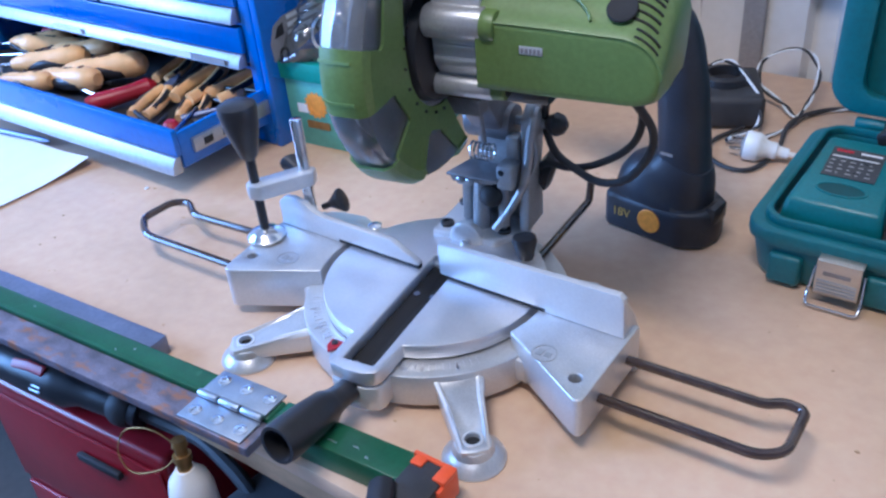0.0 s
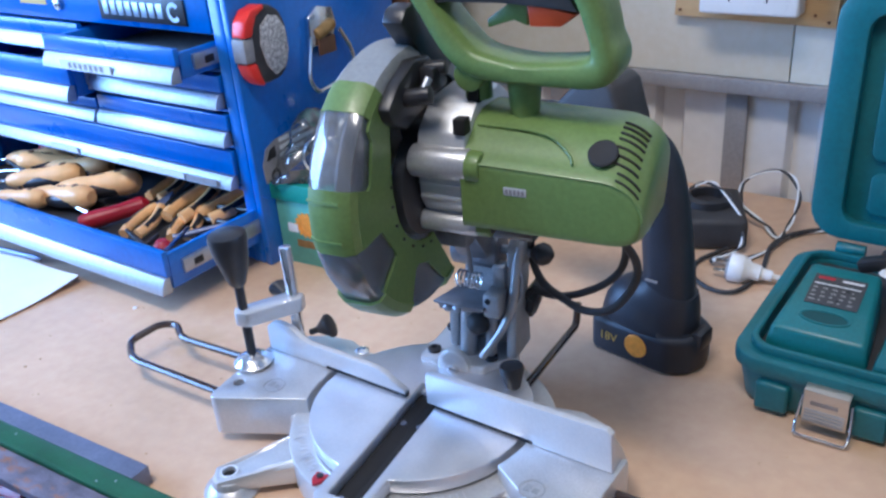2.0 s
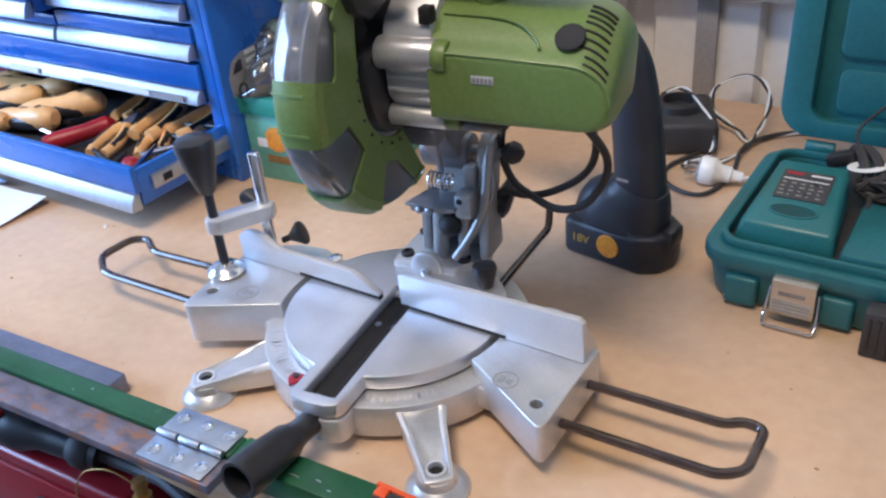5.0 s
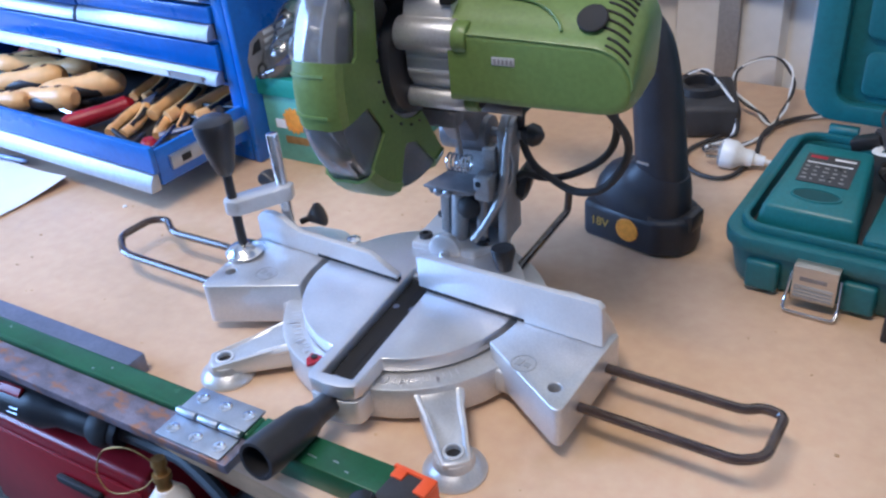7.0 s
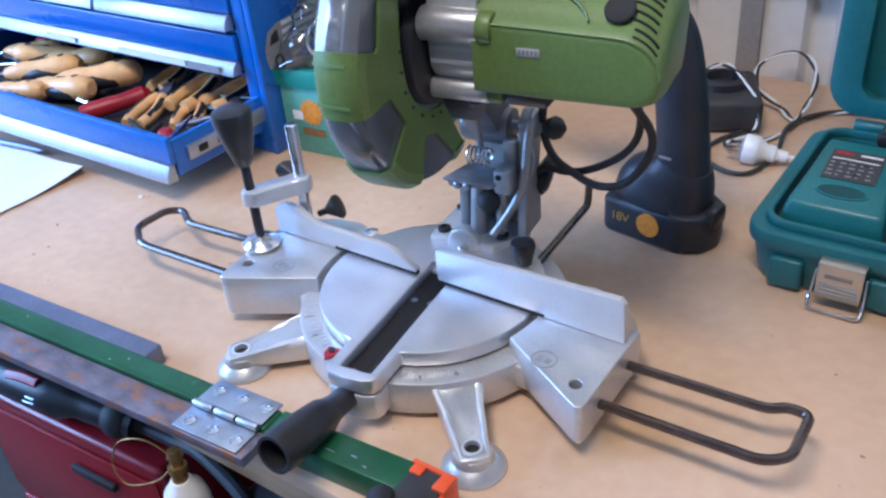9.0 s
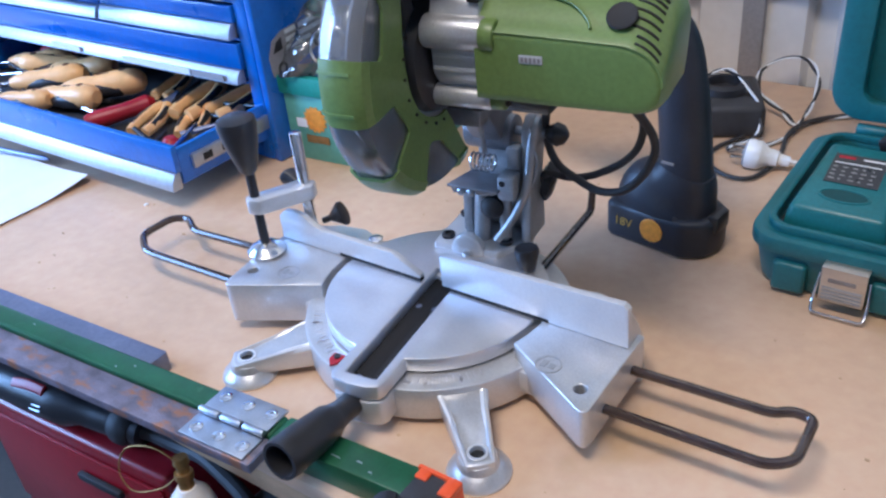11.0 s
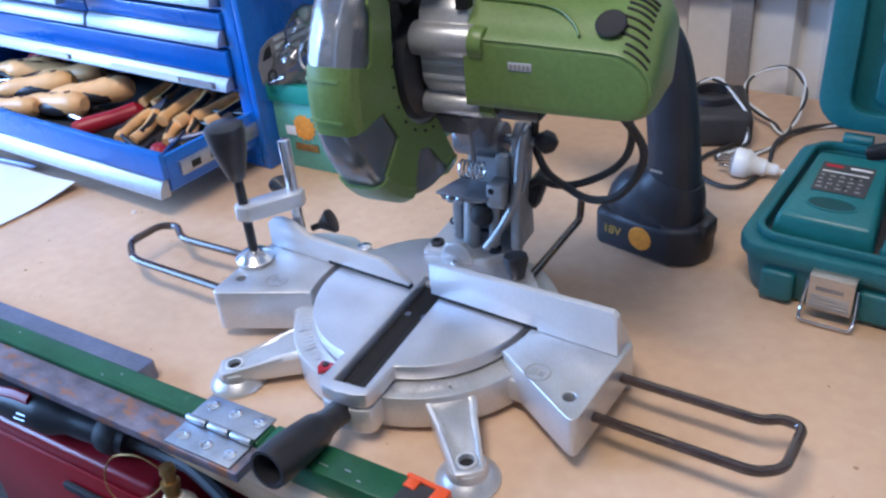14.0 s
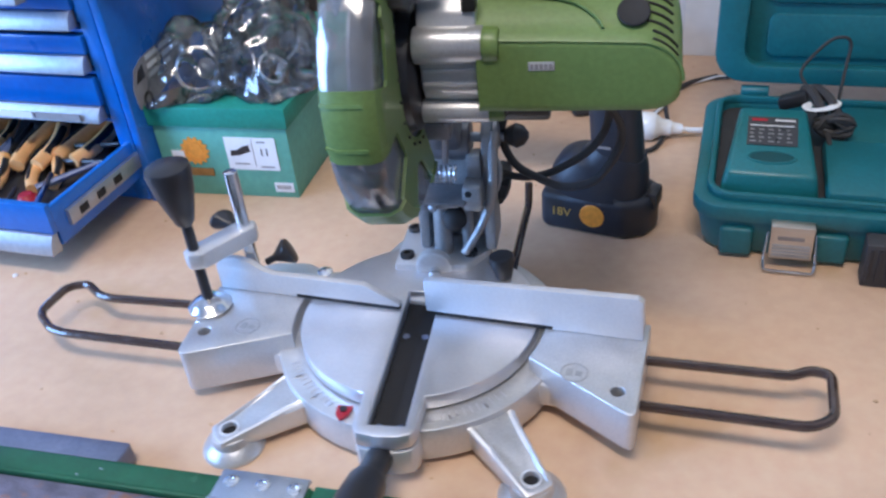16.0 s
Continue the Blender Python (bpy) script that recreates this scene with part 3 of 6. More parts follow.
sp("stop_plate", prism([(-0.017, 0.066), (0.034, 0.064), (0.034, 0.098), (-0.008, 0.098)], 0.1165, 0.1195, 0.0008), CASTD, mount, "flat steel stop plate", True)
sp("stop_rib", prism([(-0.014, 0.1075), (-0.018, 0.1163), (0.030, 0.1163), (0.026, 0.1100)], 0.072, 0.079, 0.0012, axis="y"), CASTD, mount, "", True)
for x in (-0.0045, 0.0050):
    sp("stop_screw", lathe([(0, 0.0040), (0.7, 0.0040), (1, 0.002), (1, 0)], (x, 0.072, 0.1122), (x, 0.0665, 0.1118), 14), ZINC, mount, "", True)
sp("round_stop", lathe([(0, 0.004), (0.2, 0.0095), (0.55, 0.0115), (0.85, 0.0080), (1, 0.003), (1, 0)], (0.021, 0.092, 0.096), (0.020, 0.070, 0.092), 20), BLACKR, mount, "", True)
boss = sp("boss", block(0.031, 0.0475, 0.070, 0.092, 0.108, 0.1315, 0.003), CASTM, mount, "", True)
sp("boss_hole", lathe([(0, 0.003), (1, 0.003)], (0.0365, 0.0705, 0.1255), (0.0365, 0.0696, 0.1255), 12), DARKM, boss, "", True)
web = smooth_line([(0.0570, 0.100, 0.170), (0.0560, 0.093, 0.150), (0.0555, 0.087, 0.128), (0.0520, 0.081, 0.108), (0.0430, 0.073, 0.088), (0.0300, 0.066, 0.068)], 5)
sp("curved_rib", sweep(web, [(0.0046, 0.0042)] * 14 + [(0.0038, 0.0036)] * (len(web) - 14), 10), CASTM, mount, "", True)
sp("link_loop", tube([(0.0580, 0.092, 0.150), (0.0620, 0.091, 0.141), (0.0615, 0.088, 0.128), (0.0570, 0.086, 0.118), (0.0530, 0.087, 0.129), (0.0540, 0.090, 0.142)], 0.0017, 8, True), CASTM, mount, "", True)
sp("cheek_boss", lathe([(0, 0.013), (0.7, 0.0125), (1, 0.009), (1, 0)], (0.056, 0.108, 0.163), (0.0615, 0.108, 0.163), 24), CASTM, mount, "", True)
sp("pivot_pin", rod((-0.016, 0.108, 0.160), (0.068, 0.108, 0.1605), 0.0042), ZINC, mount, "", True)
sp("pivot_knob", lathe([(0, 0.005), (0.15, 0.0078), (0.5, 0.0108), (0.8, 0.0085), (1, 0.003), (1, 0)], (0.0655, 0.108, 0.161), (0.0855, 0.106, 0.163), 20), BLACKP, mount, "round black locking knob", True)
sp("bevel_knob", lathe([(0, 0.008), (0.3, 0.020), (0.8, 0.020), (1, 0.014), (1, 0)], (0.050, 0.128, 0.106), (0.064, 0.130, 0.102), 9), BLACKP, mount, "black lobed bevel knob", True)

# swinging arm up to the gear case
head = sp("swing_arm", join(
    prism([(0.096, 0.150), (0.118, 0.146), (0.124, 0.166), (0.098, 0.205), (0.075, 0.245), (0.050, 0.262), (0.036, 0.232), (0.070, 0.185)], -0.002, 0.030, 0.004, axis="x"),
    rod((-0.010, 0.108, 0.158), (0.036, 0.108, 0.158), 0.017, seg=24, bev=0.002),
    block(-0.026, 0.030, 0.050, 0.068, 0.186, 0.205, 0.003)), CASTD, saw, "grey cast swinging arm", True)
coil = [(0.004 + 0.00027 * i, 0.080 + 0.0078 * math.cos(i * 0.42), 0.139 + 0.0078 * math.sin(i * 0.42)) for i in range(0, 84)]
sp("return_spring", sweep(coil, (0.0012, 0.0012), 6), CHROME, head, "coiled steel return spring", True)
sp("stop_post", block(0.0335, 0.0455, 0.088, 0.104, 0.110, 0.152, 0.002), CASTM, head, "", True)
sp("link_rod", tube([(0.030, 0.02, 0.225), (0.026, 0.052, 0.20), (0.018, 0.078, 0.150)], 0.0025, 8), CASTD, head, "", True)
# Black block where the arm is dark below the motor.
sp("arm_dark_block", block(-0.016, 0.038, 0.040, 0.075, 0.205, 0.232, 0.004), BLACKR, head, "", True)

# guards and blade
GC = (0.014, 0.2640)
blade = prism(ring_pts(GC[0], GC[1], 0.0955, 96), -0.0050, -0.0030, axis="x", holes=[ring_pts(GC[0], GC[1], 0.0125, 24)])
sp("saw_blade", blade, ALU, head, "round steel saw blade", True)
sp("blade_flange", lathe([(0, 0.024), (0.6, 0.024), (1, 0.018), (1, 0)], (-0.0005, *GC), (0.010, *GC), 28), CASTD, head, "", True)
rim = [(0.0165, 0.0985), (0.0145, 0.1050), (0.0080, 0.1090), (-0.0130, 0.1095), (-0.0205, 0.1050), (-0.0240, 0.0940)]
plate = [(0.0165, 0.0415), (0.0165, 0.0985)]
CAP, BAND, SPOKE, TAIL = (122, 135), (164.3, 190), (219, 247), (280, 289)
GAPS = ((CAP[1], BAND[0], 0.080), (BAND[1], SPOKE[0], 0.062), (SPOKE[1], TAIL[0], 0.064))


def polar(r, a):
    return (GC[0] + r * math.cos(radians(a)), GC[1] + r * math.sin(radians(a)))


def rim_arc(span):
    return [polar(0.0985, a) for a in arc(*span, 4)]


side = rim_arc(CAP) + [(-0.0600, 0.3270), (-0.0565, 0.3184), (-0.0640, 0.2890), (-0.0680, 0.2862)] + rim_arc(BAND)
side += [(-0.0590, 0.2495), (-0.0560, 0.2488), (-0.0402, 0.2255), (-0.0398, 0.2215)] + rim_arc(SPOKE)
side += [polar(0.072, 247), polar(0.068, 250), polar(0.070, 264), polar(0.074, 267)] + rim_arc(TAIL)
side += [(0.0222, 0.2100), (0.018, 0.2158)] + [polar(0.049, a) for a in arc(266, 192, 6)] + [(-0.0362, 0.2700), (-0.0362, 0.2870), (-0.0315, 0.3250)]
pieces = [prism(side, 0.0146, 0.0168, axis="x")]
for span in (CAP, BAND, SPOKE, TAIL):
    pieces.append(shell([(0.0167, 0.0984), *rim[1:]], arc(*span, 4), GC, 0.0022))
guard = sp("guard_frame", join(*pieces), GREENP, head, "olive green lower blade guard frame", True)
for a0, a1, r in GAPS:
    sp("guard_window", shell([(0.0138, r), (0.0138, 0.0968), *[(x, k - 0.0010) for x, k in rim[1:]]], arc(a0 - 1.5, a1 + 1.5, 4), GC, 0.0012), SHIELD, guard, "smoky clear plastic guard window", True)
for a in (168.5, 184.0):
    sp("guard_bead", shell([(-0.021, 0.1062), (-0.0130, 0.1102), (0.0075, 0.1098), (0.0085, 0.1078)], arc(a, a + 1.2, 0.6), GC, 0.0012), GREENP, guard, "", True)
for a in (150, 166, 182, 200, 218, 236, 254, 268):
    y, z = GC[0] + 0.054 * math.cos(radians(a)), GC[1] + 0.054 * math.sin(radians(a))
    sp("rivet", lathe([(0, 0.0012), (1, 0.0012)], (0.0168, y, z), (0.0182, y, z), 8), BLACKP, guard, "", True)
upper = shell([(0.0165, 0.086), (0.0165, 0.098), (0.013, 0.1045), (-0.017, 0.1055), (-0.024, 0.100), (-0.026, 0.060)], arc(28, 123, 4), GC, 0.0025)
sp("upper_guard", upper, GREYG, head, "grey painted upper blade guard", True)
sp("guard_plate", shell([(0.010, 0.020), (0.010, 0.090)], arc(28, 112, 4), GC, 0.002), BLACKP, head, "", True)
sp("guard_hub", lathe([(0, 0.046), (0.7, 0.044), (1, 0.036), (1, 0)], (0.012, *GC), (0.024, *GC), 36), BLACKP, head, "black round guard hub", True)
lever = join(
    prism([(-0.004, 0.388), (0.004, 0.397), (0.016, 0.399), (0.070, 0.352), (0.070, 0.340), (0.053, 0.333), (0.030, 0.350)], 0.000, 0.018, 0.003, axis="x"),
    prism([(-0.040, 0.326), (-0.046, 0.338), (-0.028, 0.352), (-0.004, 0.362), (0.020, 0.360), (0.034, 0.342), (0.026, 0.326), (-0.004, 0.322), (-0.022, 0.316)], 0.012, 0.026, 0.003, axis="x"),
    block(0.024, 0.038, 0.000, 0.022, 0.338, 0.356, 0.003),
    rod((0.020, -0.020, 0.338), (0.044, -0.016, 0.342), 0.0065, seg=14, bev=0.001),
    rod((0.022, 0.010, 0.352), (0.042, 0.014, 0.354), 0.0055, seg=14, bev=0.001))
sp("guard_lever", lever, BLACKP, head, "black guard release linkage", True)
sp("link_spring", rod((0.033, -0.016, 0.336), (0.036, -0.004, 0.350), 0.003, seg=10), ZINC, head, "", True)

# gear case
gear = join(
    prism([(-0.016, 0.292), (-0.010, 0.312), (0.012, 0.330), (0.052, 0.333), (0.074, 0.318), (0.076, 0.258), (0.056, 0.238), (0.0, 0.238), (-0.014, 0.258)], 0.026, 0.066, 0.003, axis="x"),
    rod((0.024, -0.014, 0.291), (0.071, -0.014, 0.291), 0.0125, seg=20, bev=0.0015),
    rod((0.024, -0.006, 0.240), (0.071, -0.006, 0.240), 0.0085, seg=20, bev=0.0015))
gearcase = sp("gear_case", gear, CAST, head, "silver cast gear case", True)
for y, z in ((-0.008, 0.318), (0.018, 0.334)):
    sp("vent_slot", block(0.057, 0.0664, y - 0.005, y + 0.006, z - 0.006, z + 0.006, 0.001), DARKM, gearcase, "", True)
for z in (0.262, 0.272):
    sp("case_rib", block(0.028, 0.066, -0.0165, -0.010, z, z + 0.003, 0.0008), CAST, gearcase, "", True)

# motor housing: one side outline with a round end, swept back over a sloping top
def side_outline(y, top, low, inset=0.0, n=9):
    """Outline in x and z at depth y: flat bottom, round end, flat top."""
    x0, x1 = 0.0660 + inset * 0.3, 0.1975 - inset
    top, low = top - inset, low + inset
    fall = 0.0032
    pts = [(x0, low), (0.120, low - 0.0004), (x1 - 0.022, low)]
    pts += [(x1 - 0.022 + 0.021 * math.sin(a), low + 0.013 - 0.013 * math.cos(a)) for a in [radians(90 * i / 6) for i in range(1, 6)]]
    zc = top - fall - 0.026
    pts += [(x1 - 0.030 + 0.030 * math.cos(a), zc + 0.026 * math.sin(a)) for a in [radians(90 * i / n) for i in range(n + 1)]]
    pts += [(0.120, top - 0.0014), (x0, top)]
    return [(x, y, z) for x, z in pts]


def top_at(y):
    """Height of the housing's top at its bearing end."""
    if y < -0.0160:
        return 0.2965 + (y + 0.0235) * 0.40
    if y < 0.0060:
        return 0.3000 + (y + 0.0160) * 0.80
    if y < 0.0200:
        return 0.3176 + (y - 0.0060) * 0.46
    return 0.3240 - max(0.0, y - 0.048) ** 2 * 26


body, made = bmesh.new(), []
for y, low, inset in ((-0.0246, 0.2500, 0.0032), (-0.0242, 0.2488, 0.0012), (-0.0230, 0.2475, 0.0), (-0.0160, 0.2445, 0.0), (-0.0090, 0.2420, 0.0), (0.0060, 0.2405, 0.0), (0.0200, 0.2405, 0.0005), (0.0480, 0.2405, 0.001), (0.0620, 0.2440, 0.003), (0.0700, 0.2520, 0.008), (0.0725, 0.2600, 0.014)):
    made.append([body.verts.new(p) for p in side_outline(y, top_at(y), low, inset)])
for one, two in zip(made, made[1:]):
    for i in range(len(one)):
        j = (i + 1) % len(one)
        body.faces.new((one[i], one[j], two[j], two[i]))
body.faces.new(made[0])
body.faces.new(made[-1])
bmesh.ops.recalc_face_normals(body, faces=body.faces)
motor = sp("motor_housing", body, GREENP, head, "glossy olive green motor housing", True)
for y, z, r in ((-0.0165, 0.2915, 0.0118), (-0.006, 0.240, 0.0080)):
    b = sp("screw_boss", rod((0.070, y, z), (0.0815, y, z), r, r * 0.96, 20, 0.002), GREENP, motor, "", True)
    sp("screw", lathe([(0, r * 0.6), (0.7, r * 0.6), (1, r * 0.4), (1, r * 0.25), (0.5, 0)], (0.0812, y, z), (0.0832, y, z), 14), BLACKP, b, "", True)
ridge = [Vector(p) for p in side_outline(-0.0234, top_at(-0.0234), 0.2475, 0.0)][8:]
sp("seam_lip", sweep([p + Vector((0.0004, -0.0004, 0.0004)) for p in ridge], (0.0010, 0.0010), 6), GREENP, motor, "", True)
# raised step on the sloping top
slope = Vector((0, 0.022, 0.0175)).normalized()
normal = Vector((0, -slope.z, slope.y))


def on_slope(x, s, h=0.0):
    return Vector((x, -0.016, 0.3002)) + slope * s + normal * h


sp("top_step", sweep(smooth_line([on_slope(0.070, 0.025, 0.0005), on_slope(0.110, 0.0235, 0.0006), on_slope(0.130, 0.0185, 0.0006), on_slope(0.143, 0.008, 0.0002), on_slope(0.147, 0.001, -0.0005)], 5), (0.0011, 0.0011), 8), GREENP, motor, "", True)
c = on_slope(0.166, 0.0115)
sp("brush_cap", lathe([(0, 0.0105), (0.5, 0.0105), (0.7, 0.0095), (0.55, 0.007), (0.55, 0)], c - normal * 0.0005, c + normal * 0.0022, 24), DARKM, motor, "round black brush cap", True)
for i in range(9):
    y = -0.0185 + i * 0.0050
    line = [Vector(p) for p in side_outline(y, top_at(y), 0.2420, 0.0, 18)][8:]
    a = 8 if i > 1 else 6
    sp("vent_slot", sweep(line[a : a + 9], (0.0011, 0.0013), 6), DARKM, motor, "", True)
lab = sp("rating_label", block(0.1000, 0.1170, -0.0252, -0.0246, 0.2765, 0.2825, 0.0002), CAST, motor, "small pale rating label", True)
for x in (0.1015, 0.1045, 0.1075, 0.1105, 0.1135):
    sp("label_bar", block(x, x + 0.002, -0.02545, -0.02525, 0.2775, 0.281), SHADEM, lab, "", True)
sp("motor_shoe", prism([(0.000, 0.228), (0.030, 0.228), (0.034, 0.2415), (-0.004, 0.2415)], 0.070, 0.112, 0.003, axis="x"), BLACKP, motor, "", True)

# D-handle
outer = [(0.0180, 0.4180), (0.0240, 0.4320), (0.0450, 0.4385), (0.0900, 0.4370), (0.1300, 0.4310), (0.1500, 0.4240), (0.1590, 0.4080), (0.1665, 0.3800), (0.1705, 0.3600), (0.1645, 0.3495), (0.1450, 0.3462), (0.1050, 0.3455), (0.0750, 0.3475), (0.0560, 0.3520), (0.0400, 0.3680), (0.0260, 0.3950)]
inn = [(0.0330, 0.4060), (0.0350, 0.4130), (0.0500, 0.4150), (0.0900, 0.4145), (0.1240, 0.4120), (0.1370, 0.4080), (0.1440, 0.3960), (0.1500, 0.3780), (0.1515, 0.3715), (0.1470, 0.3655), (0.1340, 0.3625), (0.1050, 0.3620), (0.0850, 0.3640), (0.0690, 0.3690), (0.0570, 0.3800), (0.0420, 0.3940)]
path = [((a[0] + b[0]) / 2, 0.024, (a[1] + b[1]) / 2) for a, b in zip(outer, inn)]
wide = [math.hypot(a[0] - b[0], a[1] - b[1]) / 2 for a, b in zip(outer, inn)]
fine_path = smooth_line(path, 4, True)
fine_size = [(wide[i // 4] * (1 - (i % 4) / 4) + wide[(i // 4 + 1) % len(wide)] * (i % 4) / 4, 0.0215) for i in range(len(fine_path))]
grip = sp("handle", sweep(fine_path, fine_size, 20, True, 0.55, up=(0, 1, 0)), GREENP, head, "green D-shaped carrying handle", True)
sp("handle_inlay", prism([(0.036, 0.4150), (0.090, 0.4165), (0.134, 0.4110), (0.143, 0.3960), (0.132, 0.3975), (0.09, 0.4010), (0.048, 0.4010), (0.038, 0.3990)], 0.0085, 0.0400, 0.001, axis="y"), BLACKR, grip, "black rubber inner grip", True)
sp("trigger", prism([(0.104, 0.4000), (0.140, 0.3930), (0.128, 0.3845), (0.106, 0.3840)], 0.0165, 0.0315, 0.0015, axis="y"), ORANGEP, grip, "orange trigger", True)
sp("lock_lever", prism([(0.094, 0.4020), (0.104, 0.4000), (0.104, 0.384), (0.094, 0.3880), (0.074, 0.3820), (0.074, 0.3880)], 0.018, 0.030, 0.0012, axis="y"), GREENP, grip, "", True)
sp("handle_post", rod((0.098, 0.024, 0.318), (0.098, 0.024, 0.345), 0.0105, 0.0125, 20), GREENP, grip, "", True)
sp("handle_lug", join(rod((0.062, 0.006, 0.350), (0.062, 0.042, 0.350), 0.0115, seg=20, bev=0.002), rod((0.062, 0.024, 0.330), (0.062, 0.024, 0.350), 0.010, seg=16)), GREENP, grip, "", True)

# rear stabiliser and cable
sp("stabiliser_bar", bent([(0.060, 0.064, 0.040), (0.046, 0.196, 0.034), (0.045, 0.209, 0.034), (0.045, 0.213, 0.058)], 0.0040, 0.012), WIREM, label="black bent stabiliser rod")
sp("stabiliser_knob", lathe([(0, 0.004), (0.3, 0.007), (0.8, 0.0115), (0.95, 0.0105), (1, 0)], (0.058, 0.062, 0.0440), (0.055, 0.064, 0.0750), 16), BLACKP, label="small black knob")
sp("power_cable", tube([(0.078, 0.060, 0.236), (0.058, 0.105, 0.205), (0.046, 0.12, 0.160), (0.056, 0.12, 0.133), (0.077, 0.12, 0.120), (0.100, 0.12, 0.113), (0.126, 0.12, 0.122), (0.143, 0.125, 0.147), (0.147, 0.12, 0.173), (0.138, 0.10, 0.205), (0.130, 0.07, 0.236)], 0.0036, 10), BLACKR, label="looped black rubber power cable")
sp("power_cable", tube([(0.128, 0.075, 0.232), (0.137, 0.115, 0.195), (0.131, 0.13, 0.162), (0.114, 0.135, 0.138), (0.088, 0.13, 0.122), (0.066, 0.125, 0.117), (0.045, 0.122, 0.118), (0.035, 0.12, 0.104)], 0.0034, 10), BLACKR, label="looped black rubber power cable")

# ---- front edge of the bench ----
TR = Matrix.Translation((0.03, -0.18, 0)) @ Matrix.Rotation(radians(3.9), 4, "Z") @ Matrix.Translation((-0.03, 0.18, 0))
rail = thing("green_rail", "green painted steel angle rail along the bench edge", "steel rail", (-0.4, -0.18, 0))
part("rail", moved(block(-1.6, -0.0245, -0.1895, -0.1655, 0.0, 0.024, 0.0035, 3), TR), RAILG, rail)
part("rail", moved(block(-0.0240, 0.100, -0.1925, -0.1645, 0.0, 0.024, 0.0020), TR), RAILG, rail)
part("lip", moved(block(-1.6, -0.0960, -0.1898, -0.1862, 0.0200, 0.0256, 0.0014), TR), RAILG, rail)
single("steel_bar", moved(block(-1.6, -0.186, -0.1650, -0.1450, 0.0, 0.020, 0.001), TR), STRIPM, "blue-grey flat steel bar lying behind the green rail", "steel bar")
plate_bar = thing("rusty_bar", "rust-mottled steel flat bar hinged to the green rail", "steel bar", (-0.5, -0.225, 0.018))
part("bar", moved(block(-1.6, -0.0215, -0.2195, -0.1905, 0.012, 0.0215, 0.0012), TR), RUST, plate_bar)

part("end_face", moved(block(-0.0214, -0.0208, -0.2190, -0.1910, 0.0125, 0.0210), TR), STRIPM, plate_bar, "bare sawn steel end")
rng = random.Random(31)
for k in range(4):
    x, y, w = rng.uniform(-0.40, -0.12), rng.uniform(-0.186, -0.171), rng.uniform(0.002, 0.006)
    part("paint_chip", moved(prism([(x, y), (x + w, y - 0.0006), (x + w * 0.8, y + 0.0012), (x + w * 0.3, y + 0.0016)], 0.0240, 0.0242), TR), ZINC, rail)
for x, y, w in ((0.005, -0.178, 0.007), (0.030, -0.184, 0.010), (0.052, -0.181, 0.006), (0.066, -0.186, 0.004)):
    part("paint_chip", moved(prism([(x, y), (x + w, y - 0.0005), (x + w * 0.9, y + 0.0008), (x + w * 0.2, y + 0.0012)], 0.0240, 0.0242), TR), ZINC, rail)

hinge = thing("butt_hinge", "zinc-plated butt hinge screwed across green and rusty bars", "hinge", (-0.06, -0.2, 0.025))
leaf_back = [(-0.0955, -0.1885), (-0.0275, -0.1885), (-0.0275, -0.1620), (-0.0955, -0.1620)]
leaf_front = [(-0.0955, -0.2180), (-0.0275, -0.2180), (-0.0275, -0.1945), (-0.0955, -0.1945)]
hb = part("leaf", moved(prism(leaf_back, 0.0243, 0.0265, 0.0006), TR), ZINC, hinge)
hf = part("leaf", moved(prism(leaf_front, 0.0218, 0.0240, 0.0006), TR), ZINC, hinge)
for i in range(3):
    x = -0.0955 + i * 0.0235
    part("knuckle", moved(rod((x + 0.0003, -0.1915, 0.0262), (x + 0.0208, -0.1915, 0.0262), 0.0032, seg=14, bev=0.0003), TR), ZINC, hinge)
for x in (-0.085, -0.0605, -0.036):
    screw(TR @ Vector((x, -0.1725, 0.0263)), (0, 0, 1), 0.0056, 0.0018, hb, CHROME)
    screw(TR @ Vector((x, -0.2075, 0.0238)), (0, 0, 1), 0.0056, 0.0018, hf, CHROME)

tape = thing("tape_measure", "black and orange tape measure against the rail end", "tape measure", (0.112, -0.185, 0))
part("case", prism([(0.102, -0.228), (0.134, -0.228), (0.134, -0.172), (0.128, -0.164), (0.102, -0.164)], 0.0, 0.031, 0.004), BLACKR, tape)
part("bumper", join(block(0.100, 0.136, -0.1665, -0.1630, 0.0275, 0.0325, 0.001), block(0.126, 0.1365, -0.180, -0.1630, 0.0280, 0.0328, 0.001), block(0.132, 0.1365, -0.186, -0.163, 0.008, 0.0285, 0.001), block(0.103, 0.113, -0.175, -0.166, 0.0295, 0.0326, 0.001)), ORANGEP, tape, "orange rubber bumper")
part("grip", sweep([(0.094, -0.196, 0.010), (0.100, -0.203, 0.032), (0.112, -0.220, 0.036), (0.118, -0.245, 0.030)], [(0.010, 0.007)] * 4, 10), BLACKP, tape)

# ---- below the bench ----
cab_m = Matrix.Translation((-0.43, -0.191, 0)) @ Matrix.Rotation(radians(4.0), 4, "Z")
cabinet = thing("red_cabinet", "dark red enamelled tool cabinet under the bench", "tool cabinet", (-0.5, -0.05, -0.9))
part("carcass", moved(block(-0.127, 0.190, 0.0, 0.42, -0.9, -0.158, 0.008, 4), cab_m), CABINET, cabinet)
for z in (-0.32, -0.48, -0.66):
    part("drawer_front", moved(block(-0.120, 0.183, -0.005, -0.0005, z, z + 0.145, 0.003), cab_m), CABINET, cabinet)
    part("handle", moved(block(0.05, 0.12, -0.014, -0.0065, z + 0.112, z + 0.122, 0.002), cab_m), DARKM, cabinet)
